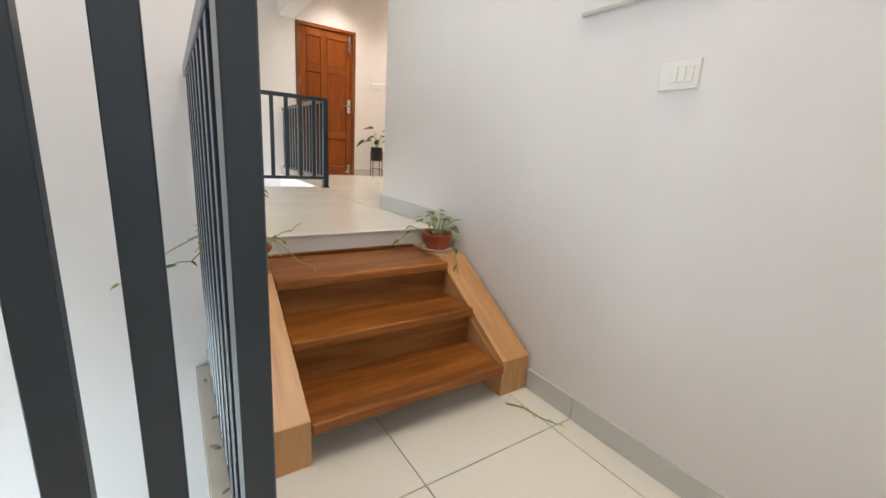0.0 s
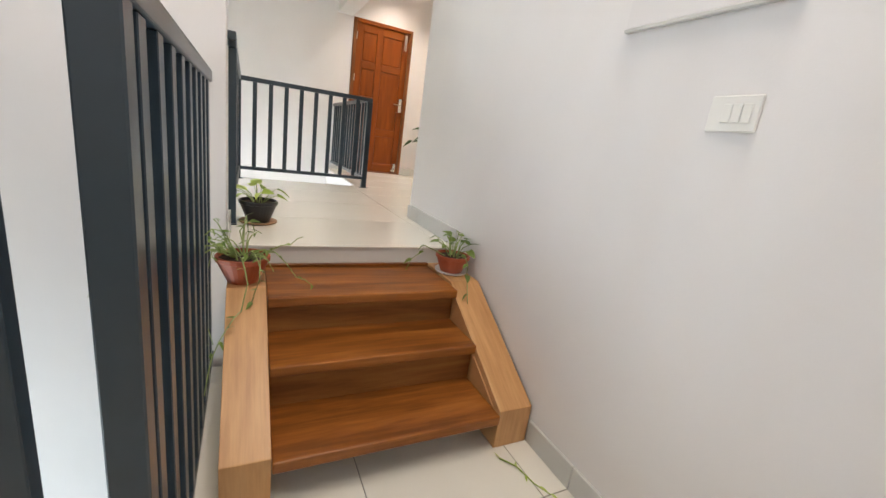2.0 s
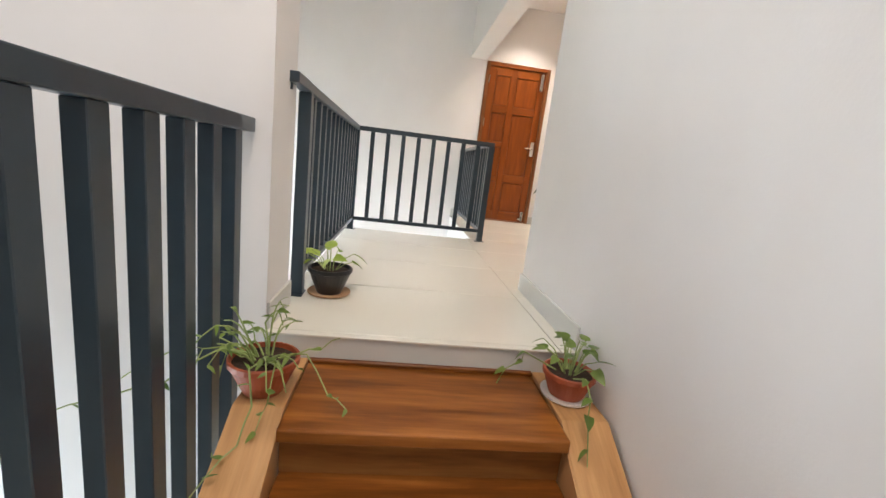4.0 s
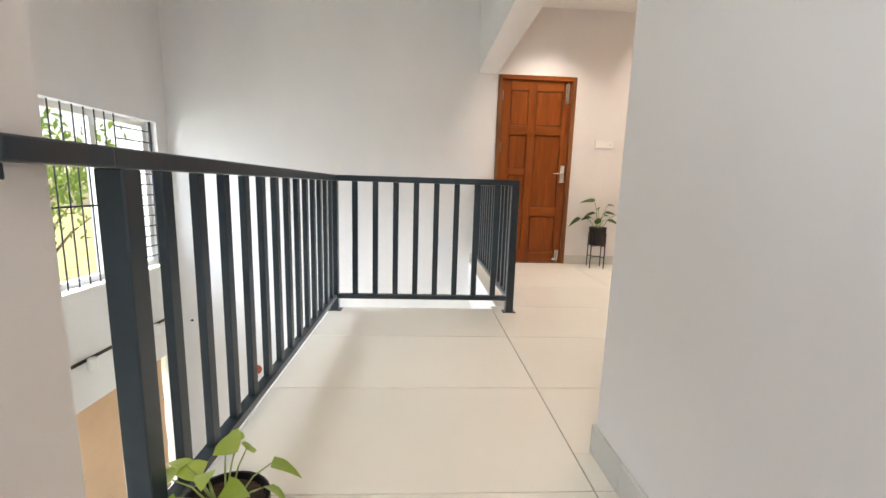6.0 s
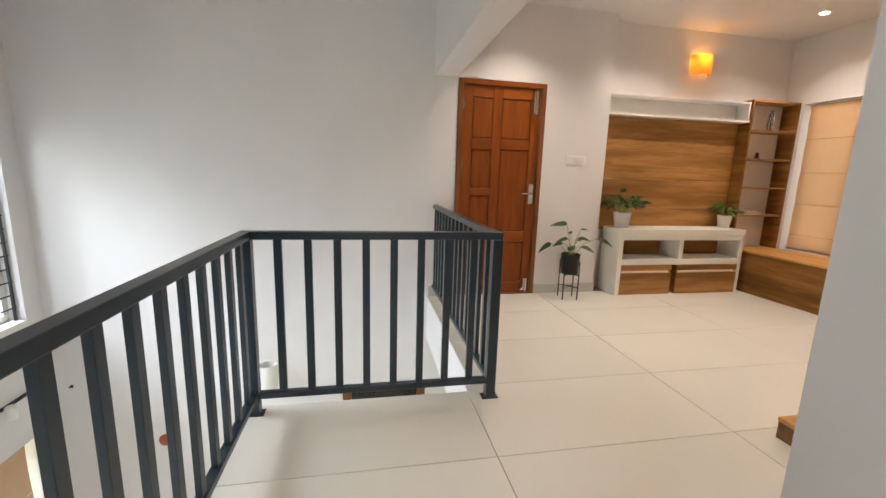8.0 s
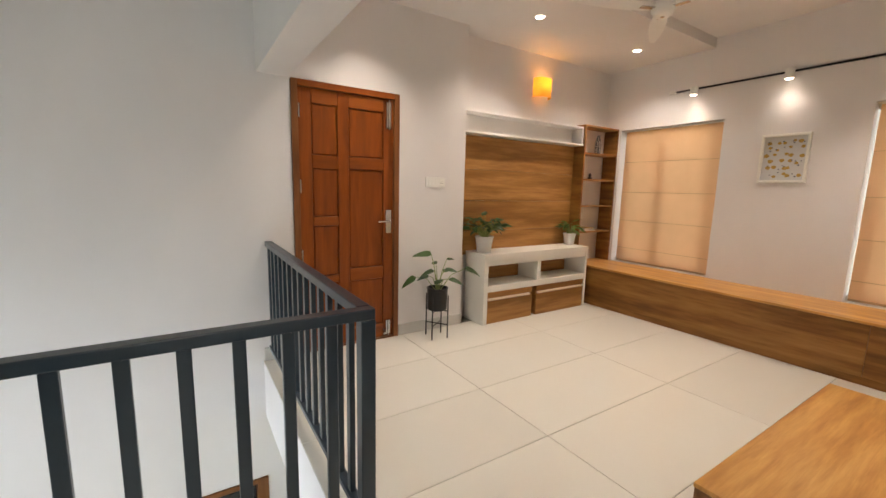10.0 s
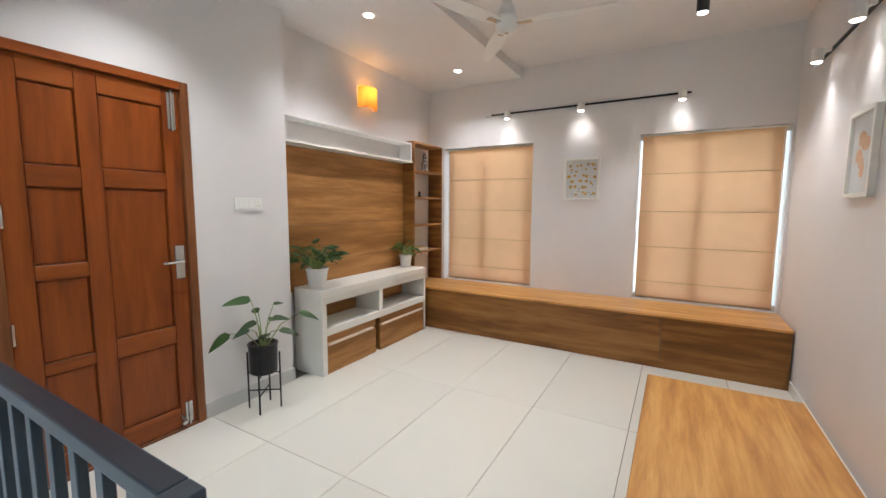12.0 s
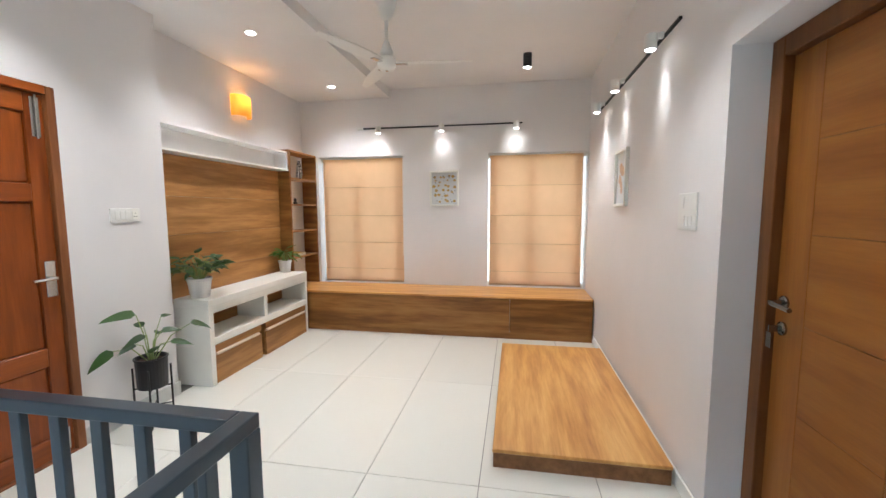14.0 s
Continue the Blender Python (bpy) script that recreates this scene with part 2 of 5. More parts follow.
DOOR2 = wood("veneer_door", [(0.2, (0.221, 0.070, 0.0089)), (0.5, (0.288, 0.102, 0.0149)), (0.8, (0.338, 0.133, 0.0224))], "z", 0.4, 0.6, 0.1, 0.35, False, 0.012)
DOOR2X = wood("veneer_door_cross", [(0.2, (0.221, 0.070, 0.0089)), (0.5, (0.288, 0.102, 0.0149)), (0.8, (0.338, 0.133, 0.0224))], "x", 0.4, 0.6, 0.1, 0.35, False, 0.012)
DOOR2F = wood("veneer_door_frame", [(0.2, (0.128, 0.044, 0.0102)), (0.5, (0.179, 0.064, 0.0155)), (0.8, (0.219, 0.087, 0.0224))], "z", 0.4, 0.7)
WHITE = plain("white_lacquer", (0.84, 0.83, 0.77), 0.35, 0, 0.03)
HANDLE = plain("pale_peach_lacquer", (0.74, 0.58, 0.44), 0.4, 0, 0.05)
PLASTIC = plain("white_plastic", (0.80, 0.79, 0.75), 0.3, 0, 0.02)
CERAMIC = plain("white_ceramic", (0.82, 0.81, 0.79), 0.22, 0, 0.03)
BLACKPOT = plain("black_plastic", (0.008, 0.008, 0.010), 0.32, 0, 0.2)
BLACKMETAL = plain("black_metal", (0.02, 0.02, 0.022), 0.45, 0.3, 0.2)
TERRACOTTA = plain("terracotta_plastic", (0.36, 0.075, 0.03), 0.5, 0, 0.12)
SAUCER = plain("cork_saucer", (0.42, 0.24, 0.13), 0.8, 0, 0.15, 20, 60, 0.2)
SOIL = plain("soil", (0.05, 0.028, 0.018), 0.95, 0, 0.5, 40, 120, 0.8)
CHROME = plain("satin_steel", (0.62, 0.62, 0.60), 0.25, 1.0, 0.05)
DARKCHROME = plain("dark_chrome", (0.30, 0.28, 0.25), 0.22, 1.0, 0.08)
BLIND = cloth_through("peach_blind_cloth", (0.78, 0.485, 0.27), 0.3)
BLINDSEAM = cloth_through("blind_seam", (0.50, 0.32, 0.17), 0.25)
SHADE = cloth_through("amber_lamp_shade", (0.90, 0.50, 0.13), 0.5)
GLASS = glass("clear_glass")
LAMPGLOW = glowing("lamp_face", (1.0, 0.95, 0.86), 9.0)
BULB = glowing("bulb", (1.0, 0.55, 0.16), 1.2)
DEEPLEAF = leaf_paint("deep_green_leaf", (0.016, 0.045, 0.012), (0.06, 0.125, 0.03))
LIMELEAF = leaf_paint("lime_leaf", (0.24, 0.37, 0.05), (0.48, 0.58, 0.13))
MIDLEAF = leaf_paint("mid_green_leaf", (0.075, 0.14, 0.022), (0.24, 0.34, 0.08))
STEM = plain("green_stem", (0.27, 0.35, 0.12), 0.5, 0, 0.2)
TREELEAF = leaf_paint("tree_leaf", (0.16, 0.26, 0.05), (0.42, 0.52, 0.15))
BARK = plain("bark", (0.12, 0.085, 0.055), 0.9, 0, 0.3, 12, 50, 0.6)
GRASS = plain("grass_and_soil", (0.28, 0.29, 0.14), 0.95, 0, 0.4, 2, 30, 0.4)
PAPER = plain("art_paper", (0.66, 0.67, 0.66), 0.8, 0, 0.04)
MUSTARD = plain("mustard_print", (0.52, 0.33, 0.08), 0.8, 0, 0.25, 40)
GREYINK = plain("grey_print", (0.16, 0.17, 0.19), 0.8, 0, 0.2, 40)
PEACHINK = plain("peach_print", (0.60, 0.38, 0.23), 0.8, 0, 0.2, 30)
DARKVOID = plain("dark_glossy_door", (0.018, 0.013, 0.012), 0.2, 0, 0.3)

# ---- mesh helpers ----


def part(name, bm, mat, parent=None, label="", smooth=False):
    me = bpy.data.meshes.new(name)
    bm.to_mesh(me)
    bm.free()
    me.materials.append(mat)
    if smooth:
        for f in me.polygons:
            f.use_smooth = True
    ob = new(name, me)
    if parent:
        ob.parent = parent
    if label:
        ob["label"] = label
    return ob


def shared(name, me, parent, m, label=""):
    ob = new(name, me)
    ob.parent = parent
    ob.matrix_basis = m
    if label:
        ob["label"] = label
    return ob


def thing(name, label, category, at=(0, 0, 0), rz=0, group="", kind=""):
    ob = new(name)
    ob.empty_display_size = 0.1
    ob.matrix_basis = pose(*at, 0, 0, rz)
    return tagged(ob, label, category, group, kind)


def box(x0, x1, y0, y1, z0, z1, bev=0.0, bm=None, segs=1):
    b = bmesh.new()
    bmesh.ops.create_cube(b, size=1)
    for v in b.verts:
        v.co = Vector((x0 + (v.co.x + 0.5) * (x1 - x0), y0 + (v.co.y + 0.5) * (y1 - y0), z0 + (v.co.z + 0.5) * (z1 - z0)))
    if bev:
        bmesh.ops.bevel(b, geom=b.edges[:], offset=bev, segments=segs, affect="EDGES", profile=0.5)
    return merge(bm, b)


def merge(bm, b):
    if bm is None:
        return b
    me = bpy.data.meshes.new("tmp")
    b.to_mesh(me)
    b.free()
    bm.from_mesh(me)
    bpy.data.meshes.remove(me)
    return bm


def lathe(profile, n=24, bm=None, at=(0, 0, 0)):
    """A turned shape from (radius, height) pairs."""
    b = bmesh.new()
    rings = [[b.verts.new((at[0] + r * math.cos(2 * math.pi * i / n), at[1] + r * math.sin(2 * math.pi * i / n), at[2] + z)) for i in range(n)] for r, z in profile]
    for a, c in zip(rings, rings[1:]):
        for i in range(n):
            b.faces.new((a[i], a[(i + 1) % n], c[(i + 1) % n], c[i]))
    b.faces.new(list(reversed(rings[0])))
    b.faces.new(rings[-1])
    bmesh.ops.recalc_face_normals(b, faces=b.faces[:])
    return merge(bm, b)


def tube(points, r0, r1=None, n=6, bm=None):
    b = bmesh.new()
    r1 = r0 if r1 is None else r1
    pts = [Vector(p) for p in points]
    rings = []
    for i, p in enumerate(pts):
        d = (pts[min(i + 1, len(pts) - 1)] - pts[max(i - 1, 0)]).normalized()
        side = d.cross(Vector((0.31, 0.2, 0.93)))
        side = side.normalized() if side.length > 1e-4 else Vector((1, 0, 0))
        up = d.cross(side)
        r = r0 + (r1 - r0) * i / (len(pts) - 1)
        rings.append([b.verts.new(p + r * (math.cos(2 * math.pi * k / n) * side + math.sin(2 * math.pi * k / n) * up)) for k in range(n)])
    for a, c in zip(rings, rings[1:]):
        for k in range(n):
            b.faces.new((a[k], a[(k + 1) % n], c[(k + 1) % n], c[k]))
    b.faces.new(list(reversed(rings[0])))
    b.faces.new(rings[-1])
    bmesh.ops.recalc_face_normals(b, faces=b.faces[:])
    return merge(bm, b)


def extrude_profile(pts, x0, x1, bev=0.0):
    """A prism along x from (y, z) corners."""
    b = bmesh.new()
    lo = [b.verts.new((x0, y, z)) for y, z in pts]
    hi = [b.verts.new((x1, y, z)) for y, z in pts]
    b.faces.new(lo)
    b.faces.new(hi)
    for i in range(len(pts)):
        j = (i + 1) % len(pts)
        b.faces.new((lo[i], lo[j], hi[j], hi[i]))
    bmesh.ops.recalc_face_normals(b, faces=b.faces[:])
    if bev:
        bmesh.ops.bevel(b, geom=b.edges[:], offset=bev, segments=2, affect="EDGES", profile=0.5)
    return b


def structure(name, bm, mat, label, category):
    return tagged(part(name, bm, mat), label, category, kind="structure")


# ---- the building ----
b = box(RX, RX + 0.2, -1.6, 3.13, G, TOP)
structure("wall_east", b, WALL, "smooth white painted wall along the stairs and corridor", "wall")

b = box(RX + 0.2, 2.87, 2.97, PW, 2.653, HI + 0.2)
box(2.87, WX, 2.97, PW, G, HI + 0.2, bm=b)
# Unseen wall added behind the door to keep outside light from leaking in.
box(RX + 0.2, 2.87, 2.6, 2.75, H - 0.2, HI + 0.2, bm=b)
structure("wall_picture", b, WALL, "white painted wall with a recessed doorway", "wall")

W1Y, W2Y = (5.375, 6.50), (3.19, 4.325)
WZ = (1.078, 2.68)
b = box(WX, WX + 0.22, 2.97, W2Y[0], H - 0.3, HI + 0.2)
box(WX, WX + 0.22, W2Y[1], W1Y[0], H - 0.3, HI + 0.2, bm=b)
box(WX, WX + 0.22, W1Y[1], TVW + 0.2, H - 0.3, HI + 0.2, bm=b)
for a, c in (W1Y, W2Y):
    box(WX, WX + 0.22, a, c, H - 0.3, WZ[0], bm=b)
    box(WX, WX + 0.22, a, c, WZ[1], HI + 0.2, bm=b)
structure("wall_window", b, WALL, "white painted wall with two tall window openings", "wall")

structure("wall_media", box(3.62, WX, TVW, TVW + 0.2, H - 0.3, HI + 0.2), WALL, "white painted wall set back behind the media unit", "wall")

D1 = (2.06, 2.932, 2.69)
LD = (0.975, 1.812, -0.34)
b = box(LX - 0.2, LD[0], DW, TVW + 0.2, G, TOP)
box(LD[1], D1[0], DW, TVW + 0.2, G, TOP, bm=b)
box(D1[1], 3.62, DW, TVW + 0.2, G, TOP, bm=b)
box(LD[0], LD[1], DW, TVW + 0.2, LD[2], TOP, bm=b)
box(D1[0], D1[1], DW, TVW + 0.2, D1[2], TOP, bm=b)
box(D1[0], D1[1], DW, TVW + 0.2, G, H, bm=b)
box(D1[0], D1[1], TVW + 0.1, TVW + 0.2, H, D1[2], bm=b)
box(LD[0], LD[1], TVW + 0.1, TVW + 0.2, G, LD[2], bm=b)
structure("wall_north", b, WALL, "tall white painted wall through both storeys", "wall")

VW = (4.3, 6.352, 0.555, 2.025)
LW = (4.2, 6.27, -2.0, -0.43)
b = box(LX - 0.24, LX, SY, VW[0], -0.4, TOP)
# The unseen gap between y 2.8 and 4.1 is added for a fill lamp.
box(LX - 0.24, LX, SY, 2.8, G, -0.4, bm=b)
box(LX - 0.24, LX, 4.1, LW[0], G, -0.4, bm=b)
box(LX - 0.24, LX, 2.8, 4.1, G, -2.0, bm=b)
box(LX - 0.24, LX, VW[1], DW, G, TOP, bm=b)
box(LX - 0.24, LX, VW[0], VW[1], VW[3], TOP, bm=b)
box(LX - 0.24, LX, LW[0], VW[1], G, LW[2], bm=b)
box(LX - 0.24, LX, VW[0], VW[1], LW[3], VW[2], bm=b)
box(LX - 0.24, LX, LW[1], VW[1], LW[2], LW[3], bm=b)
structure("wall_void", b, WALL, "white wall of the double-height void with a large window", "wall")

structure("wall_stair", box(LX, 0.67, SY, 2.62, G, TOP), WALL, "white wall beside the wooden steps ending in a plain corner", "wall")
# Unseen wall; both openings are made up for the fill lamps.
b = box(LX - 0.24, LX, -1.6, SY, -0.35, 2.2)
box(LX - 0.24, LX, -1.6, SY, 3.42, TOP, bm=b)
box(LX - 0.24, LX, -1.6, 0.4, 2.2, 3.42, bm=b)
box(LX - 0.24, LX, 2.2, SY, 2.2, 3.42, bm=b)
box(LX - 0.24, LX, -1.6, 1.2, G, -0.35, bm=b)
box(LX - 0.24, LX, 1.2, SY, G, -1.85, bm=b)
structure("wall_west", b, WALL, "unseen plain white wall with openings added for fill lamps", "wall")
b = box(LX - 0.24, RX + 0.2, -1.8, -1.6, G, TOP)
structure("wall_south", b, WALL, "plain white wall behind the landing", "wall")

structure("beam", box(RX, 2.045, 3.13, DW, 2.69, TOP), WALL, "white painted beam along the edge of the void", "beam")
# The hole over the landing is made up to hold the fill lamp.
b = box(LX - 0.24, RX + 0.1, 1.7, DW + 0.1, TOP, TOP + 0.15)
box(LX - 0.24, RX + 0.1, -1.8, -0.1, TOP, TOP + 0.15, bm=b)
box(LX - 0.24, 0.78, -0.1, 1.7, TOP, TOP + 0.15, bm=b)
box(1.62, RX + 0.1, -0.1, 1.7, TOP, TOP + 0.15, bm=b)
structure("ceiling_hall", b, CEIL, "white painted ceiling over stairs and void with an opening added for a fill lamp", "ceiling")
# Added box, no known skylight; its opaque lid blocks sun above the fill lamp.
w = thing("skylight", "unseen lamp box added over the lower landing", "skylight", (1.2, 0.8, TOP + 0.15), kind="structure")
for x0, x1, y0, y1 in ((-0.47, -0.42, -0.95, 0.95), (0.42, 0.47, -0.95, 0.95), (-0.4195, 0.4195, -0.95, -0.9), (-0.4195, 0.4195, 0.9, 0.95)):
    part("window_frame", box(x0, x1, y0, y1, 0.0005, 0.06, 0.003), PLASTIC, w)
part("pane", box(-0.47, 0.47, -0.95, 0.95, 0.0605, 0.07), PLASTIC, w, "opaque white lid over the added fill lamp")
structure("ceiling_room", box(2.045, WX + 0.2, 2.6, 5.53, HI, HI + 0.2), CEIL, "white painted ceiling of the sitting room", "ceiling")
structure("ceiling_drop", box(2.045, WX + 0.2, 5.53, TVW + 0.2, LO, HI + 0.2), CEIL, "lowered white ceiling strip with downlights", "ceiling")


# ---- floors, built of tiles ----
TILE_MESH = {}


def tile_mesh(w, d):
    key = (round(w, 3), round(d, 3))
    if key not in TILE_MESH:
        bm = box(-w / 2, w / 2, -d / 2, d / 2, -0.008, 0, 0.0012)
        me = bpy.data.meshes.new("tile")
        bm.to_mesh(me)
        bm.free()
        me.materials.append(TILE)
        TILE_MESH[key] = me
    return TILE_MESH[key]


def tiled(parent, x0, x1, y0, y1, z, ox, oy, w, d, joint=0.0035):
    i0, i1 = math.floor((x0 - ox) / w), math.ceil((x1 - ox) / w)
    j0, j1 = math.floor((y0 - oy) / d), math.ceil((y1 - oy) / d)
    for i in range(i0, i1):
        for j in range(j0, j1):
            a, c = max(x0, ox + i * w + joint / 2), min(x1, ox + (i + 1) * w - joint / 2)
            e, f = max(y0, oy + j * d + joint / 2), min(y1, oy + (j + 1) * d - joint / 2)
            if c - a > 0.01 and f - e > 0.01:
                shared("tile", tile_mesh(c - a, f - e), parent, Matrix.Translation(((a + c) / 2, (e + f) / 2, z)))


SLABX, SLABY = 0.64, 4.705
b = box(SLABX + 0.003, RX, SY + 0.004, SLABY - 0.003, H - 0.15, H - 0.006)
box(RX - 0.02, 2.045, 3.13, DW, H - 0.15, H - 0.006, bm=b)
box(2.045, 2.87, 2.75, DW, H - 0.15, H - 0.006, bm=b)
box(2.87, WX, PW, DW, H - 0.15, H - 0.006, bm=b)
box(3.62, WX, DW, TVW, H - 0.15, H - 0.006, bm=b)
upper = structure("floor_upper", b, GROUT, "large cream glazed floor tiles with thin joints", "floor")
lower = structure("floor_landing", box(0.53, RX, -1.6, SY, -0.15, -0.006), GROUT, "cream glazed floor tiles of the lower landing", "floor")
b = box(LX, 0.53, -1.6, 0.95, -0.15, -0.006)
lower2 = structure("floor_landing_west", b, GROUT, "cream glazed floor tiles before the stairwell", "floor")
structure("floor_ground", box(LX, WX, -1.6, DW, G - 0.15, G), TILE, "cream tiled floor of the storey below", "floor")
structure("slab_edge", box(RX - 0.025, RX + 0.0, SLABY, DW, H - 0.45, H - 0.008), WALL, "white painted edge of the floor slab", "slab edge")
structure("slab_edge_front", box(SLABX, RX - 0.026, SLABY - 0.05, SLABY - 0.004, H - 0.45, H - 0.009), WALL, "white painted edge of the corridor slab", "slab edge")

# low tiled riser above the wooden steps
structure("riser_tile", box(0.672, RX - 0.001, SY - 0.012, SY + 0.003, 0.40, H - 0.009), SKIRT, "pale grey tile riser at the head of the steps", "riser")


# skirting of grey tile
def skirting(name, runs, z, h=0.1, mat=None):
    bm = None
    for x0, x1, y0, y1 in runs:
        bm = box(x0, x1, y0, y1, z, z + h, 0.002, bm=bm)
    return structure(name, bm, mat or SKIRT, "pale tile skirting along the wall", "skirting")


T = 0.012
skirting("baseboard_corridor", [(RX - T, RX - 0.0005, SY - 0.001, 2.949, ), (RX - T, RX - 0.0005, 2.951, 3.13), (RX - T, 2.045, 3.1305, 3.13 + T)], H)
skirting("baseboard_landing", [(RX - T, RX - 0.0005, -1.6, 0.01), (RX - T, RX - 0.0005, 0.012, 1.21), (RX - T, RX - 0.0005, 1.212, 1.475)], 0.0)
skirting("baseboard_stair", [(0.6705, 0.67 + T, SY + 0.002, 2.62), (0.6705 - 0.12, 0.67 + T, 2.6205, 2.62 + T)], H)
skirting("baseboard_door", [(D1[1] + 0.002, 3.62, DW - T, DW - 0.0005), (3.6205, 3.62 + T, DW - T, TVW - 0.05), (RX - 0.02, D1[0] - 0.002, DW - T, DW - 0.0005)], H)
skirting("baseboard_picture", [(2.87, 5.37, PW + 0.0005, PW + T)], H, 0.08, WHITE)


# ---- wooden steps ----
def wooden_steps():
    st = thing("wooden_steps", "teak steps with pale wooden side strings and open lowest riser", "stairs", (0, 0, 0))
    prof = [(1.475, 0.0), (1.475, 0.172), (2.035, 0.518), (SY - 0.014, 0.518), (SY - 0.014, 0.36), (1.66, 0.0)]
    part("side_string", extrude_profile(prof, 0.682, 0.826, 0.003), STRING, st, "pale planed side string")
    part("side_string", extrude_profile(prof, 1.667, RX - 0.014, 0.003), STRING, st, "pale planed side string")
    for k, (y, z) in enumerate(((1.462, 0.162), (1.71, 0.342), (1.945, 0.507))):
        back = (1.76, 2.0, SY - 0.014)[k]
        part("tread", box(0.828, 1.665, y, back, z - 0.042, z, 0.006, segs=2), TREAD, st)
    part("back_strip", box(0.829, 1.664, SY - 0.034, SY - 0.0145, 0.5075, 0.522, 0.002), TREAD, st)
    for y, z0, z1 in ((1.745, 0.163, 0.2995), (1.985, 0.343, 0.4645)):
        part("riser", box(0.829, 1.664, y, y + 0.02, z0, z1), RISER, st)
    for x0, x1 in ((1.662, 1.6665),):
        for y, z in ((1.52, 0.163), (1.75, 0.343)):
            part("cleat", extrude_profile([(y, z), (y + 0.20, z), (y + 0.20, z + 0.12)], x0, x1), STRING, st)
    return st


wooden_steps()


# ---- railings ----
def railing(label, start, end, floor, top, low, posts, bars, top_over=(0, 0), half=0.018, thin=0.011, deep=0.038):
    """A painted steel railing between two points of the plan; posts and bars are distances along it."""
    sx, sy = start
    ex, ey = end
    length = math.hypot(ex - sx, ey - sy)
    rz = math.degrees(math.atan2(ey - sy, ex - sx))
    r = thing("railing", label, "railing", (sx, sy, floor), rz, group="grey steel railings")
    part("top_rail", box(-top_over[0], length + top_over[1], -0.025, 0.025, top - floor - deep, top - floor, 0.004, segs=2), STEEL, r)
    part("bottom_rail", box(0, length, -0.02, 0.02, low - floor, low - floor + 0.03, 0.003), STEEL, r)
    for d in posts:
        post = part("post", box(d - 0.026, d + 0.026, -0.026, 0.026, 0.0, top - floor - deep - 0.0005, 0.003), STEEL, r)
        part("base_plate", box(d - 0.045, d + 0.045, -0.03, 0.03, 0.0, 0.006, 0.001), STEEL, post)
    bm = box(-half, half, -thin, thin, low - floor + 0.0305, top - floor - deep - 0.0005, 0.002)
    me = bpy.data.meshes.new("baluster")
    bm.to_mesh(me)
    bm.free()
    me.materials.append(STEEL)
    for d in bars:
        shared("baluster", me, r, Matrix.Translation((d, 0, 0)))
    return r


RT = 1.52
railing("dark grey steel railing across the end of the corridor", (0.676, 4.64), (1.875, 4.64), H, RT, H + 0.085, (0.0, 1.199), [0.138 + 0.1343 * k for k in range(8)], (0.025, 0.025))
side = railing("dark grey steel railing beside the void, fixed near a wall corner", (0.676, 2.76), (0.676, 4.612), H, RT, H + 0.085, (0.0,), [0.133 + 0.137 * k for k in range(13)], (0.04, 0.0))
# handrail end turned down to the wall
part("handrail_return", extrude_profile([(-0.028, RT - H - 0.038), (0.022, RT - H - 0.038), (0.022, RT - H), (-0.028, RT - H)], -0.24, -0.0405, 0.004), STEEL, side)
part("wall_bracket", box(-0.225, -0.21, 0.0, 0.02, RT - H - 0.062, RT - H - 0.0385, 0.002), STEEL, side)
railing("dark grey steel railing along the slab edge to the door wall", (1.875, 4.666), (1.875, DW), H, RT, H + 0.085, (), [0.132 * k for k in range(1, 14)] + [1.83], (0.0, -0.004))
LT = 1.329
railing("dark grey steel railing beside the wooden steps", (0.598, 1.0), (0.598, 2.335), 0.0, LT, 0.06, (0.0,), [0.107 + 0.139 * k for k in range(9)], (0.03, 0.0), 0.025, 0.02, 0.045)
railing("dark grey steel railing guarding the stairwell", (0.568, 1.0), (LX + 0.02, 1.0), 0.0, LT, 0.06, (), [0.105 + 0.118 * k for k in range(0, 16)], (0.0, 0.0), 0.026, 0.018, 0.045)

# floor tiles are laid at the end of the file

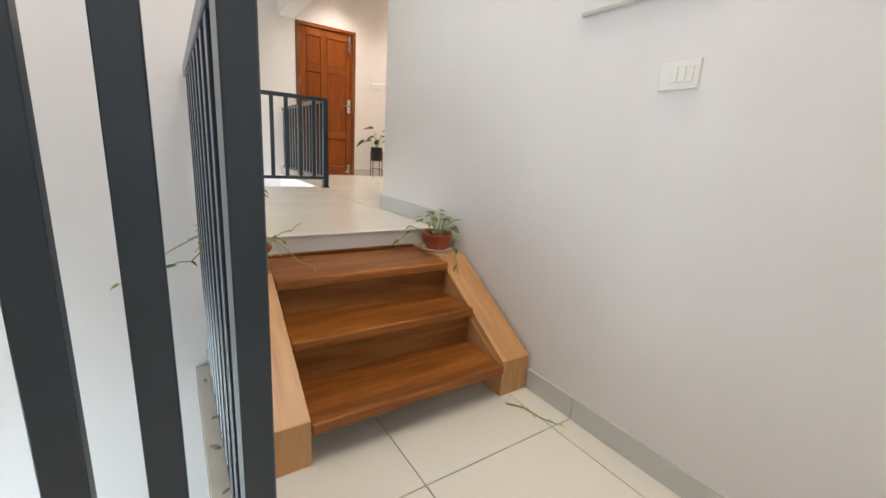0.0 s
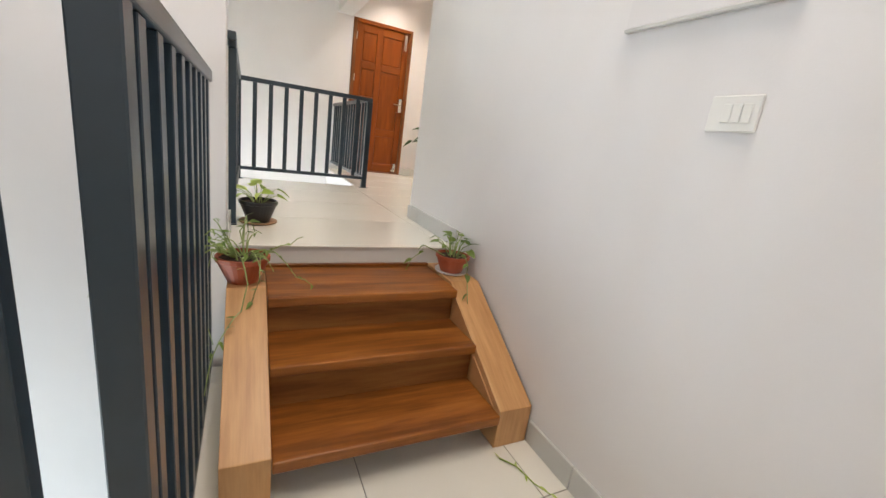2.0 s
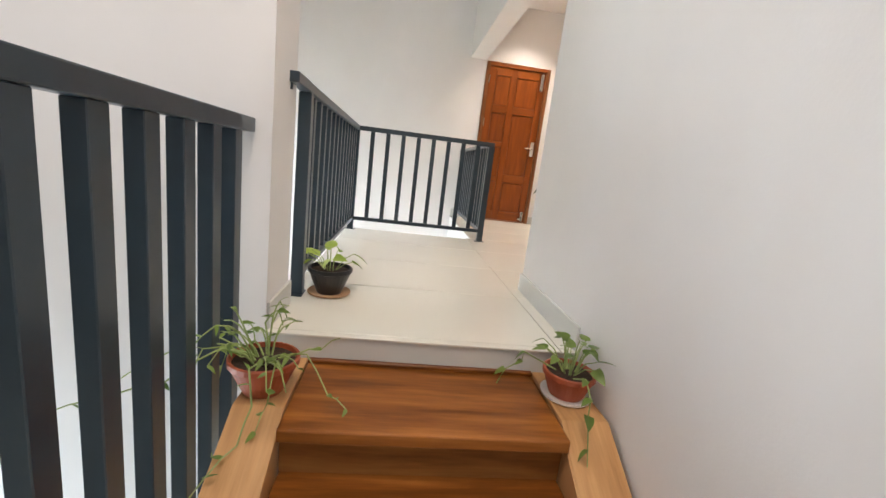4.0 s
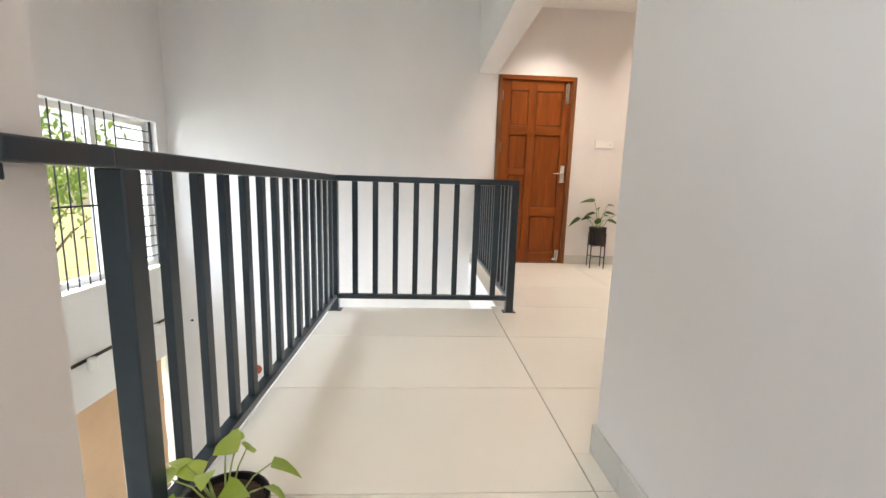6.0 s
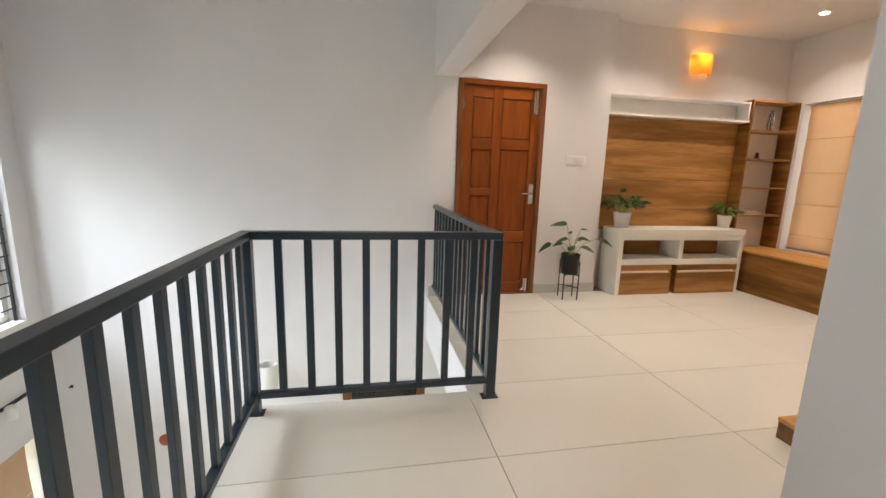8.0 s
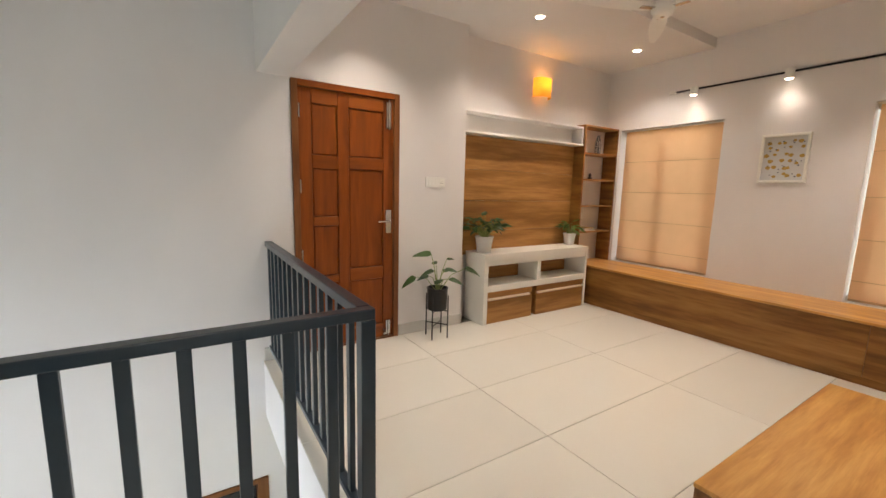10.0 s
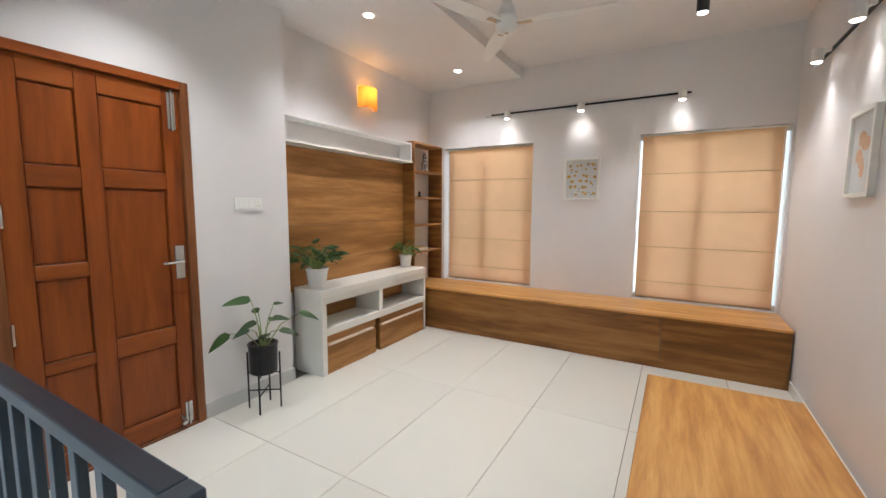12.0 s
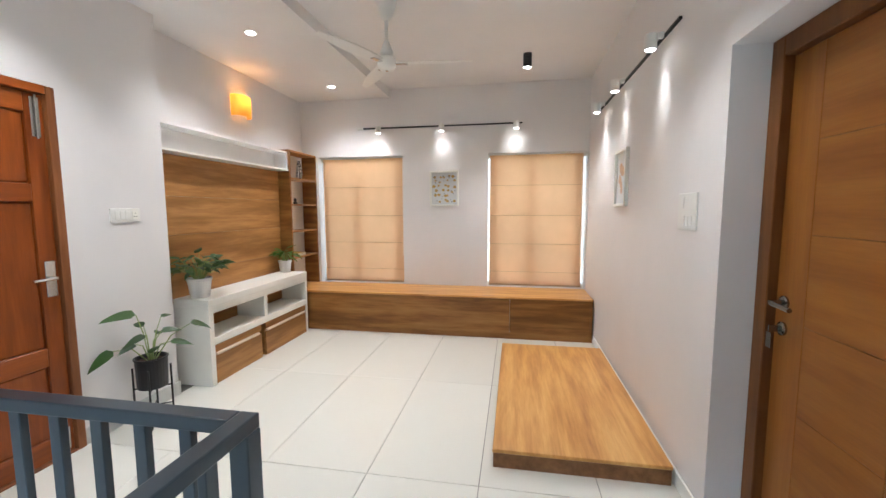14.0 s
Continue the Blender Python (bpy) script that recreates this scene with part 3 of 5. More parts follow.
# ---- doors ----
def panelled_door():
    x0, x1, zt = D1[0] + 0.003, D1[1] - 0.003, D1[2] - 0.003
    d = thing("door_1", "closed reddish teak door with seven sunk panels", "door", (0, 0, 0), kind="structure")
    y0 = DW - 0.018
    part("door_frame", box(x0, x0 + 0.046, y0, DW + 0.09, H, zt, 0.003), DOORFRAME, d, "brown door frame")
    part("door_frame", box(x1 - 0.046, x1, y0, DW + 0.09, H, zt, 0.003), DOORFRAME, d, "brown door frame")
    part("door_frame", box(x0 + 0.046, x1 - 0.046, y0, DW + 0.09, zt - 0.046, zt, 0.003), DOORRAIL, d, "brown door frame")
    part("threshold", box(x0 + 0.046, x1 - 0.046, y0 + 0.004, DW + 0.09, H, H + 0.012, 0.002), DOORFRAME, d)
    a, c, f = x0 + 0.049, x1 - 0.049, y0 + 0.022
    zb, zu = H + 0.015, zt - 0.049
    h = zu - zb
    leaf = part("door_leaf", box(a, c, f + 0.022, f + 0.04, zb, zu), DOORWOOD, d)
    w = c - a
    xs = (0.0, 0.125, 0.385, 0.50, 0.885, 1.0)
    for u, v in ((0, 1), (2, 3), (4, 5)):
        part("stile", box(a + xs[u] * w, a + xs[v] * w, f, f + 0.0215, zb, zu, 0.003), DOORWOOD, leaf)
    left = (0.0, 0.06, 0.266, 0.295, 0.494, 0.529, 0.712, 0.762, 0.948, 1.0)
    right = (0.0, 0.06, 0.263, 0.315, 0.715, 0.762, 0.948, 1.0)
    for rows, u, v in ((left, 1, 2), (right, 3, 4)):
        p0, p1 = a + xs[u] * w + 0.0005, a + xs[v] * w - 0.0005
        for k in range(0, len(rows), 2):
            part("rail", box(p0, p1, f, f + 0.0215, zb + rows[k] * h, zb + rows[k + 1] * h, 0.003), DOORRAIL, leaf)
        for k in range(1, len(rows) - 1, 2):
            q0, q1 = zb + rows[k] * h, zb + rows[k + 1] * h
            part("panel", box(p0 + 0.002, p1 - 0.002, f + 0.009, f + 0.0215, q0 + 0.002, q1 - 0.002, 0.011, segs=2), DOORWOOD, leaf)
    hx = c - 0.042
    pl = part("handle_plate", box(hx - 0.026, hx + 0.026, f - 0.006, f - 0.0005, 1.54, 1.74, 0.004), CHROME, leaf, "satin steel handle plate")
    part("lever", tube([(hx, f - 0.006, 1.645), (hx, f - 0.045, 1.645), (hx - 0.02, f - 0.05, 1.645), (hx - 0.115, f - 0.05, 1.643)], 0.009, 0.008, 8), CHROME, leaf, "satin steel lever")
    bolt = part("tower_bolt", box(hx - 0.021, hx + 0.021, f - 0.004, f - 0.0005, 2.41, 2.62, 0.002), CHROME, leaf, "steel tower bolt")
    part("bolt_rod", tube([(hx, f - 0.01, 2.40), (hx, f - 0.01, 2.63)], 0.006, 0.006, 8), CHROME, leaf)
    part("bolt_rod", tube([(hx, f - 0.01, H + 0.02), (hx, f - 0.01, H + 0.16)], 0.006, 0.006, 8), CHROME, leaf)
    part("tower_bolt", box(hx - 0.021, hx + 0.021, f - 0.004, f - 0.0005, H + 0.03, H + 0.16, 0.002), CHROME, leaf, "steel tower bolt")
    part("door_stop", tube([(hx - 0.045, f - 0.001, H + 0.08), (hx - 0.05, f - 0.05, H + 0.055)], 0.013, 0.016, 10), CHROME, leaf)
    for z in (1.39, 1.92, 2.47):
        part("hinge", tube([(a + 0.002, f - 0.006, z - 0.05), (a + 0.002, f - 0.006, z + 0.05)], 0.012, 0.012, 8), CHROME, leaf, "steel hinge")


panelled_door()


def veneer_door():
    x0, x1, zt = RX + 0.203, 2.867, 2.650
    f = 3.03
    d = thing("door_2", "closed honey-brown veneered door set back in a white reveal", "door", (0, 0, 0), kind="structure")
    part("door_frame", box(x1 - 0.075, x1, f - 0.09, f, H, zt, 0.003), DOOR2F, d, "darker wooden door frame")
    part("door_frame", box(x0, x0 + 0.075, f - 0.09, f, H, zt, 0.003), DOOR2F, d, "darker wooden door frame")
    part("door_frame", box(x0 + 0.075, x1 - 0.075, f - 0.09, f, zt - 0.075, zt, 0.003), DOOR2F, d, "darker wooden door frame")
    a, c, g = x0 + 0.078, x1 - 0.078, f - 0.035
    zb, zu = H + 0.008, zt - 0.078
    leaf = part("door_leaf", box(a, c, g - 0.035, g - 0.004, zb, zu), DOOR2F, d)
    w = c - a
    sx = c - 0.155
    part("stile", box(sx, c, g - 0.0035, g, zb, zu, 0.0012), DOOR2, leaf)
    part("stile", box(a, a + 0.155, g - 0.0035, g, zb, zu, 0.0012), DOOR2, leaf)
    n = 6
    for k in range(n):
        q0, q1 = zb + k * (zu - zb) / n, zb + (k + 1) * (zu - zb) / n
        part("panel", box(a + 0.157, sx - 0.002, g - 0.0035, g, q0 + 0.001, q1 - 0.001, 0.0012), DOOR2X, leaf)
    hx, hz = c - 0.05, 1.66
    part("handle_rose", lathe([(0.026, 0), (0.026, 0.007), (0.02, 0.01)], 16), DARKCHROME, leaf).matrix_basis = pose(hx, g, hz, -90)
    part("lever", tube([(hx, g + 0.008, hz), (hx, g + 0.05, hz), (hx - 0.02, g + 0.056, hz), (hx - 0.12, g + 0.056, hz - 0.004)], 0.010, 0.009, 8), DARKCHROME, leaf, "dark chrome lever handle")
    part("lock_rose", lathe([(0.026, 0), (0.026, 0.008), (0.018, 0.012)], 16), DARKCHROME, leaf).matrix_basis = pose(hx, g, hz - 0.10, -90)
    part("key", box(hx - 0.003, hx + 0.003, g + 0.012, g + 0.05, hz - 0.112, hz - 0.088, 0.001), DARKCHROME, leaf)
    part("key", box(hx - 0.016, hx + 0.012, g + 0.045, g + 0.049, hz - 0.175, hz - 0.115, 0.001), DARKCHROME, leaf, "hanging spare key")


veneer_door()


def ground_door():
    x0, x1, zt = LD[0] + 0.003, LD[1] - 0.003, LD[2] - 0.003
    d = thing("door_3", "half-open dark glossy door with a brown wooden frame on the storey below", "door", (0, 0, 0), kind="structure")
    part("door_frame", box(x0, x0 + 0.08, DW - 0.02, DW + 0.1, G, zt, 0.003), DOOR2F, d)
    part("door_frame", box(x1 - 0.08, x1, DW - 0.02, DW + 0.1, G, zt, 0.003), DOOR2F, d)
    part("door_frame", box(x0 + 0.08, x1 - 0.08, DW - 0.02, DW + 0.1, zt - 0.035, zt, 0.003), DOOR2F, d)
    part("door_leaf", box(x0 + 0.083, x1 - 0.083, DW + 0.05, DW + 0.09, G + 0.01, zt - 0.04, 0.004), DARKVOID, d, "dark glossy leaf")
    part("handle", tube([(x1 - 0.14, DW + 0.05, zt - 0.12), (x1 - 0.14, DW + 0.0, zt - 0.12), (x1 - 0.14, DW - 0.005, zt - 0.3)], 0.012, 0.012, 8), CHROME, d)


ground_door()


# ---- windows ----
def void_window():
    y0, y1, z0, z1 = VW
    w = thing("window_1", "wide white window with a black steel grille looking onto greenery", "window", (0, 0, 0), kind="structure")
    x = LX - 0.14
    f = 0.055
    for a, c, e, g in ((y0, y1, z0, z0 + f), (y0, y1, z1 - f, z1)):
        part("window_frame", box(x - 0.03, x + 0.03, a, c, e, g, 0.003), PLASTIC, w)
    third = (y1 - y0) / 3
    for k in range(4):
        c = y0 + k * third
        a, e = (c, c + f) if k == 0 else (c - f, c) if k == 3 else (c - f / 2, c + f / 2)
        part("window_frame", box(x - 0.029, x + 0.031, a, e, z0 + f, z1 - f, 0.003), PLASTIC, w)
    for k in range(3):
        p = part("pane", box(x - 0.004, x + 0.001, y0 + k * third + 0.02, y0 + (k + 1) * third - 0.02, z0 + 0.03, z1 - 0.03), GLASS, w)
        p.visible_shadow = False
    gx = LX - 0.055
    split = y1 - 0.50
    n = int((split - y0) / 0.105)
    for k in range(n + 1):
        c = y0 + 0.03 + k * (split - y0 - 0.03) / n
        part("grille_bar", tube([(gx, c, z0), (gx, c, z1)], 0.006, 0.006, 6), BLACKMETAL, w)
    for z in (z0 + 0.45 * (z1 - z0),):
        part("grille_bar", box(gx - 0.014, gx - 0.007, y0, split, z - 0.008, z + 0.008), BLACKMETAL, w)
    for k in range(1, 14):
        z = z0 + k * (z1 - z0) / 14
        part("grille_bar", tube([(gx, split, z), (gx, y1, z)], 0.006, 0.006, 6), BLACKMETAL, w)
    part("grille_post", box(gx - 0.008, gx + 0.008, y1 - 0.03, y1 - 0.014, z0, z1), BLACKMETAL, w)
    part("window_sill", box(LX - 0.24, LX + 0.012, y0 - 0.0, y1, z0 - 0.022, z0 - 0.0005, 0.003), WHITE, w, "white sill")


void_window()


def room_window(name, ys, label):
    w = thing(name, label, "window", (0, 0, 0), kind="structure")
    x = WX + 0.11
    y0, y1 = ys
    z0, z1 = WZ
    # Side stiles are set in so the lamp behind shows as bright edge strips.
    for a, c, e, g in ((y0, y1, z0, z0 + 0.05), (y0, y1, z1 - 0.05, z1), (y0 + 0.05, y0 + 0.11, z0 + 0.05, z1 - 0.05), (y1 - 0.11, y1 - 0.05, z0 + 0.05, z1 - 0.05), ((y0 + y1) / 2 + 0.03, (y0 + y1) / 2 + 0.09, z0 + 0.05, z1 - 0.05)):
        part("window_frame", box(x - 0.03, x + 0.03, a + 0.001, c - 0.001, e + 0.001, g - 0.001, 0.002), PLASTIC, w)
    for a, c in ((y0 + 0.001, (y0 + y1) / 2 + 0.055), ((y0 + y1) / 2 + 0.065, y1 - 0.001)):
        p = part("pane", box(x - 0.003, x + 0.002, a, c, z0 + 0.05, z1 - 0.05), GLASS, w)
        p.visible_shadow = False


room_window("window_2", W1Y, "white framed window behind a lowered blind")
room_window("window_3", W2Y, "white framed window behind a lowered blind, next to the corner")


def roman_blind(y0, y1, z0, z1, x, seams, label, cloth=None):
    """Cloth panels between stitched rods, each bellied a little."""
    r = thing("roman_blind", label, "window blind", (x, (y0 + y1) / 2, z0), group="roman blinds")
    w = (y1 - y0) / 2
    edges = [z1 - z0] + [s - z0 for s in seams] + [0.0]
    for k, (top, low) in enumerate(zip(edges, edges[1:])):
        bm = bmesh.new()
        rows, cols = 6, 14
        grid = []
        for i in range(rows + 1):
            z = top + (low - top) * i / rows
            row = []
            for j in range(cols + 1):
                u = j / cols
                y = -w + 2 * w * u
                belly = -0.006 * math.sin(math.pi * i / rows) + 0.005 * noise.noise(Vector((u * 4, z * 3, x + k)))
                row.append(bm.verts.new((belly, y, z)))
            grid.append(row)
        for i in range(rows):
            for j in range(cols):
                bm.faces.new((grid[i][j], grid[i][j + 1], grid[i + 1][j + 1], grid[i + 1][j]))
        part("cloth_panel", bm, cloth or BLIND, r, "peach woven cloth", smooth=True)
    for s in seams:
        part("seam_rod", tube([(-0.008, -w, s - z0), (-0.008, w, s - z0)], 0.0025, 0.0025, 6), BLINDSEAM, r)
    part("hem", box(-0.006, 0.002, -w, w, -0.004, 0.012, 0.001), BLINDSEAM, r)
    part("head_rail", box(-0.014, 0.02, -w - 0.008, w + 0.03, z1 - z0, z1 - z0 + 0.014, 0.002), PLASTIC, r, "white head rail")
    part("pull_cord", tube([(-0.012, -w + 0.012, z1 - z0), (-0.014, -w + 0.008, (z1 - z0) * 0.5), (-0.012, -w + 0.012, (z1 - z0) * 0.22)], 0.0022, 0.0022, 5), PLASTIC, r)
    return r


def seam_heights(top):
    return [top - 0.358, top - 0.717, top - 1.06, top - 1.40]


roman_blind(5.378, 6.452, 1.095, 2.66, WX + 0.045, seam_heights(2.66), "lowered peach roman blind in front of a window")
roman_blind(3.222, 4.302, 1.095, 2.66, WX + 0.045, seam_heights(2.66), "lowered peach roman blind glowing with daylight")
# The lower blind's weaker glow is put into a darker, less translucent cloth.
roman_blind(LW[0] + 0.02, LW[1] - 0.06, LW[2] + 0.02, LW[3] - 0.01, LX - 0.05, [-0.9, -1.4], "lowered peach roman blind on the storey below", cloth_through("dim_blind_cloth", (0.62, 0.40, 0.25), 0.08))


# ---- lamps ----
def track_lights(at, rz, length, heads, label):
    """A wall track; x runs along it, y out into the room."""
    t = thing("track_light", label, "track light", at, rz, group="track lights")
    part("track", box(0, length, 0.0005, 0.018, -0.008, 0.008, 0.002), BLACKMETAL, t, "thin dark track")
    part("feed_box", box(length + 0.0005, length + 0.07, 0.0005, 0.026, -0.014, 0.014, 0.002), PLASTIC, t, "white feed end")
    for d in heads:
        h = part("lamp_head", lathe([(0.030, -0.075), (0.034, -0.072), (0.034, 0.004), (0.028, 0.01)], 20, at=(d, 0.085, -0.0)), PLASTIC, t, "white cylinder lamp head")
        part("arm", box(d - 0.014, d + 0.014, 0.0185, 0.05, -0.016, 0.016, 0.002), PLASTIC, h)
        part("lamp_face", lathe([(0.026, -0.0785), (0.026, -0.0755)], 16, at=(d, 0.085, 0)), LAMPGLOW, h, "glowing lamp face")
    return t


SPOTC = (1.0, 0.95, 0.88)
track_lights((WX, 3.925, 3.02), 90, 1.95, (0.07, 0.947, 1.732), "wall track with three lit white lamp heads above the windows")
# the track on the picture wall runs from the room corner towards the door
track_lights((3.39, PW, 2.99), 0, 2.03, (0.215, 1.04, 1.72), "wall track with three lit white lamp heads above a picture")
for y in (5.657, 4.872, 3.997):
    spot((WX - 0.088, y, 2.935), (WX - 0.075, y, 2.40), 3.0, SPOTC, 118, 1.0, 0.045)
for x in (3.605, 4.43, 5.11):
    spot((x, PW + 0.088, 2.905), (x, PW + 0.03, 2.20), 5.5, SPOTC, 76, 1.0, 0.03)


def downlight(x, y, z, watts, cone=128):
    d = thing("downlight", "small lit recessed downlight with a white rim", "ceiling light", (x, y, z), group="downlights")
    bm = lathe([(0.034, -0.0005), (0.05, -0.002), (0.048, -0.007), (0.036, -0.006)], 24)
    part("rim", bm, PLASTIC, d, smooth=False)
    part("lamp_face", lathe([(0.033, -0.0095), (0.033, -0.0065)], 20), LAMPGLOW, d)
    spot((x, y, z - 0.02), (x, y, 0), watts, (1.0, 0.96, 0.92), cone, 1.0, 0.03)


# The first is unseen, added at the other two's spacing to brighten the wall.
downlight(2.598, 6.033, LO, 44, 106)
downlight(3.994, 6.033, LO, 40)
downlight(5.39, 6.028, LO, 32)


def surface_spot(x, y, watts, cone):
    c = thing("surface_spot", "black cylinder surface spotlight, lit", "ceiling light", (x, y, HI), group="surface spotlights")
    part("housing", lathe([(0.040, -0.0005), (0.040, -0.120), (0.036, -0.125), (0.034, -0.112)], 24), BLACKMETAL, c)
    part("lamp_face", lathe([(0.033, -0.1285), (0.033, -0.1255)], 20), LAMPGLOW, c)
    spot((x, y, HI - 0.14), (x, y, 0), watts, (1.0, 0.96, 0.92), cone, 0.6, 0.045)


surface_spot(5.083, 3.902, 36, 110)
surface_spot(2.78, 3.902, 31, 106)


def wall_sconce(x, z):
    s = thing("wall_sconce", "lit amber half-round wall lamp", "wall lamp", (x, TVW, z))
    bm = bmesh.new()
    n, w, d = 14, 0.115, 0.10
    rows = [[bm.verts.new((-w * math.cos(math.pi * i / n), -0.004 - d * math.sin(math.pi * i / n) ** 0.6, zz)) for i in range(n + 1)] for zz in (-0.1, 0.1)]
    for i in range(n):
        bm.faces.new((rows[0][i], rows[0][i + 1], rows[1][i + 1], rows[1][i]))
    part("shade", bm, SHADE, s, smooth=True)
    part("mount", box(-0.04, 0.04, -0.012, -0.0005, -0.05, 0.05, 0.002), PLASTIC, s)
    part("bulb", lathe([(0.008, -0.03), (0.02, -0.02), (0.022, 0.0), (0.012, 0.025)], 12, at=(0, -0.05, 0)), BULB, s)
    p = new("sconce_light", bpy.data.lights.new("sconce_light", "POINT"))
    p.data.energy, p.data.color, p.data.shadow_soft_size = 1.1, (1.0, 0.50, 0.14), 0.03
    p.location = (x, TVW - 0.045, z + 0.03)


wall_sconce(4.74, 3.035)


def ceiling_fan(x, y, z):
    f = thing("ceiling_fan", "white three-bladed ceiling fan at rest", "ceiling fan", (x, y, z))
    rise = HI - z
    part("canopy", lathe([(0.075, rise - 0.0005), (0.075, rise - 0.02), (0.05, rise - 0.09), (0.025, rise - 0.13)], 20), PLASTIC, f, smooth=True)
    part("down_rod", tube([(0, 0, 0.06), (0, 0, rise - 0.12)], 0.013, 0.013, 10), PLASTIC, f)
    part("rod_cover", lathe([(0.016, 0.15), (0.03, 0.12), (0.048, 0.075), (0.04, 0.05)], 20), PLASTIC, f, smooth=True)
    hub = part("motor", lathe([(0.03, -0.05), (0.052, -0.045), (0.066, -0.02), (0.068, 0.012), (0.06, 0.038), (0.03, 0.05)], 24), PLASTIC, f, smooth=True)
    part("badge", lathe([(0.012, -0.0535), (0.012, -0.0502)], 12), CHROME, hub)
    bm = bmesh.new()
    cols = 8
    top, low = [], []
    for i in range(cols + 1):
        u = i / cols
        r = 0.075 + 0.535 * u
        half = 0.036 + 0.018 * math.sin(math.pi * min(1, u * 1.1)) - 0.012 * u
        tip = 0.75 if i == cols else 1
        for side, store in ((0.003, top), (-0.003, low)):
            store.append([bm.verts.new((r, s * half * tip, side + s * half * 0.16)) for s in (-1, 0, 1)])
    for g in (top, low):
        for i in range(cols):
            for j in range(2):
                bm.faces.new((g[i][j], g[i + 1][j], g[i + 1][j + 1], g[i][j + 1]))
    for i in range(cols):
        for j in (0, 2):
            bm.faces.new((top[i][j], top[i + 1][j], low[i + 1][j], low[i][j]))
    for i in (0, cols):
        for j in range(2):
            bm.faces.new((top[i][j], top[i][j + 1], low[i][j + 1], low[i][j]))
    bmesh.ops.recalc_face_normals(bm, faces=bm.faces[:])
    first = part("blade", bm, PLASTIC, f)
    first.matrix_basis = pose(0, 0, 0, 0, 0, -84)
    for a in (36, 156):
        shared("blade", first.data, f, pose(0, 0, 0, 0, 0, a))
    for a in (-84, 36, 156):
        part("blade_arm", box(0.06, 0.15, -0.018, 0.018, -0.009, -0.0035, 0.001), CHROME, f).matrix_basis = pose(0, 0, 0, 0, 0, a)


ceiling_fan(3.93, 4.92, 3.06)


# ---- built-in furniture ----
def wall_panel():
    p = thing("wall_panel", "oak laminate wall panel of wide horizontal boards", "wall panel", (3.622, TVW, H))
    edges = (0.66, 0.90, 1.21, 1.52, 1.848)
    for a, c in zip(edges, edges[1:]):
        part("board", box(0.0, 1.688, -0.045, -0.0005, a, c - 0.002, 0.001), OAKDARK, p)
    return p


wall_panel()
l = thing("wall_ledge", "long open white box shelf above the wooden wall panel", "ledge", (3.622, TVW, 2.46))
part("top_board", box(0, 1.688, -0.165, -0.0005, 0.196, 0.215, 0.002), WALL, l)
part("end_panel", box(1.668, 1.688, -0.165, -0.0005, 0.018, 0.1955, 0.001), WALL, l)
part("back_panel", box(0, 1.6675, -0.012, -0.0005, 0.018, 0.1955), WALL, l)
part("bottom_board", box(0, 1.688, -0.178, -0.0005, 0.0, 0.0175, 0.002), WHITE, l)


def corner_shelf():
    s = thing("corner_shelf", "tall narrow oak shelf standing on the window bench", "shelf", (5.312, TVW, 1.077))
    w, d, h = WX - 5.314, 0.19, 1.625
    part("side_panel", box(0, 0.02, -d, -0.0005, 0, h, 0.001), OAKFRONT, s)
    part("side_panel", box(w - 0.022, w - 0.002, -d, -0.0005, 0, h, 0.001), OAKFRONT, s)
    part("top_panel", box(0.0205, w - 0.0225, -d, -0.0005, h - 0.02, h, 0.001), OAKDARK, s)
    for z in (2.372, 2.07, 1.755, 1.445):
        part("shelf_board", box(0.0205, w - 0.0225, -d + 0.002, -0.001, z - 1.077, z - 1.077 + 0.018, 0.001), OAKDARK, s)


corner_shelf()


def media_unit():
    u = thing("media_unit", "white low media unit with open shelves", "media unit", (3.768, 6.355, H))
    w, d, h = 1.514, 0.315, 0.703
    top = part("top_board", box(-0.004, w + 0.003, -0.004, d, h - 0.06, h, 0.003), WHITE, u)
    part("side_panel", box(0, 0.05, 0, d, 0, h - 0.061, 0.002), WHITE, u)
    part("side_panel", box(w - 0.03, w, 0, d, 0, h - 0.061, 0.002), WHITE, u)
    part("under_top", box(0.0505, w - 0.0305, 0.004, d, h - 0.115, h - 0.0615, 0.001), WHITE, u)
    part("mid_shelf", box(0.0505, w - 0.0305, 0.002, d, 0.325, 0.385, 0.002), WHITE, u)
    part("divider", box(0.72, 0.742, 0.006, d, 0.3855, h - 0.1155, 0.001), WHITE, u)
    part("divider", box(0.746, 0.768, 0.006, d, 0.3855, h - 0.1155, 0.001), WHITE, u)
    part("back_board", box(0.0505, w - 0.0305, d - 0.014, d - 0.001, 0.3855, h - 0.1155), OAKDARK, u, "oak back board")
    for x0, x1, out in ((0.053, 0.665, 0.012), (0.725, w - 0.033, 0.008)):
        dr = thing("drawer_box", "oak laminate drawer box on the floor under the media unit", "drawer", (3.768 + x0, 6.355 + out, H), group="drawer boxes")
        ww = x1 - x0
        part("carcass", box(0, ww, 0.018, d - 0.02, 0.002, 0.318, 0.001), OAKDARK, dr)
        front = part("drawer_front", box(0, ww, 0, 0.0175, 0.002, 0.235, 0.001), OAKDARK, dr)
        part("top_front", box(0, ww, 0.002, 0.0175, 0.262, 0.318, 0.001), OAKDARK, dr)
        part("handle", box(0.012, ww - 0.045, -0.016, 0.012, 0.2375, 0.2595, 0.008, segs=3), HANDLE, front, "pale peach handle bar")


media_unit()


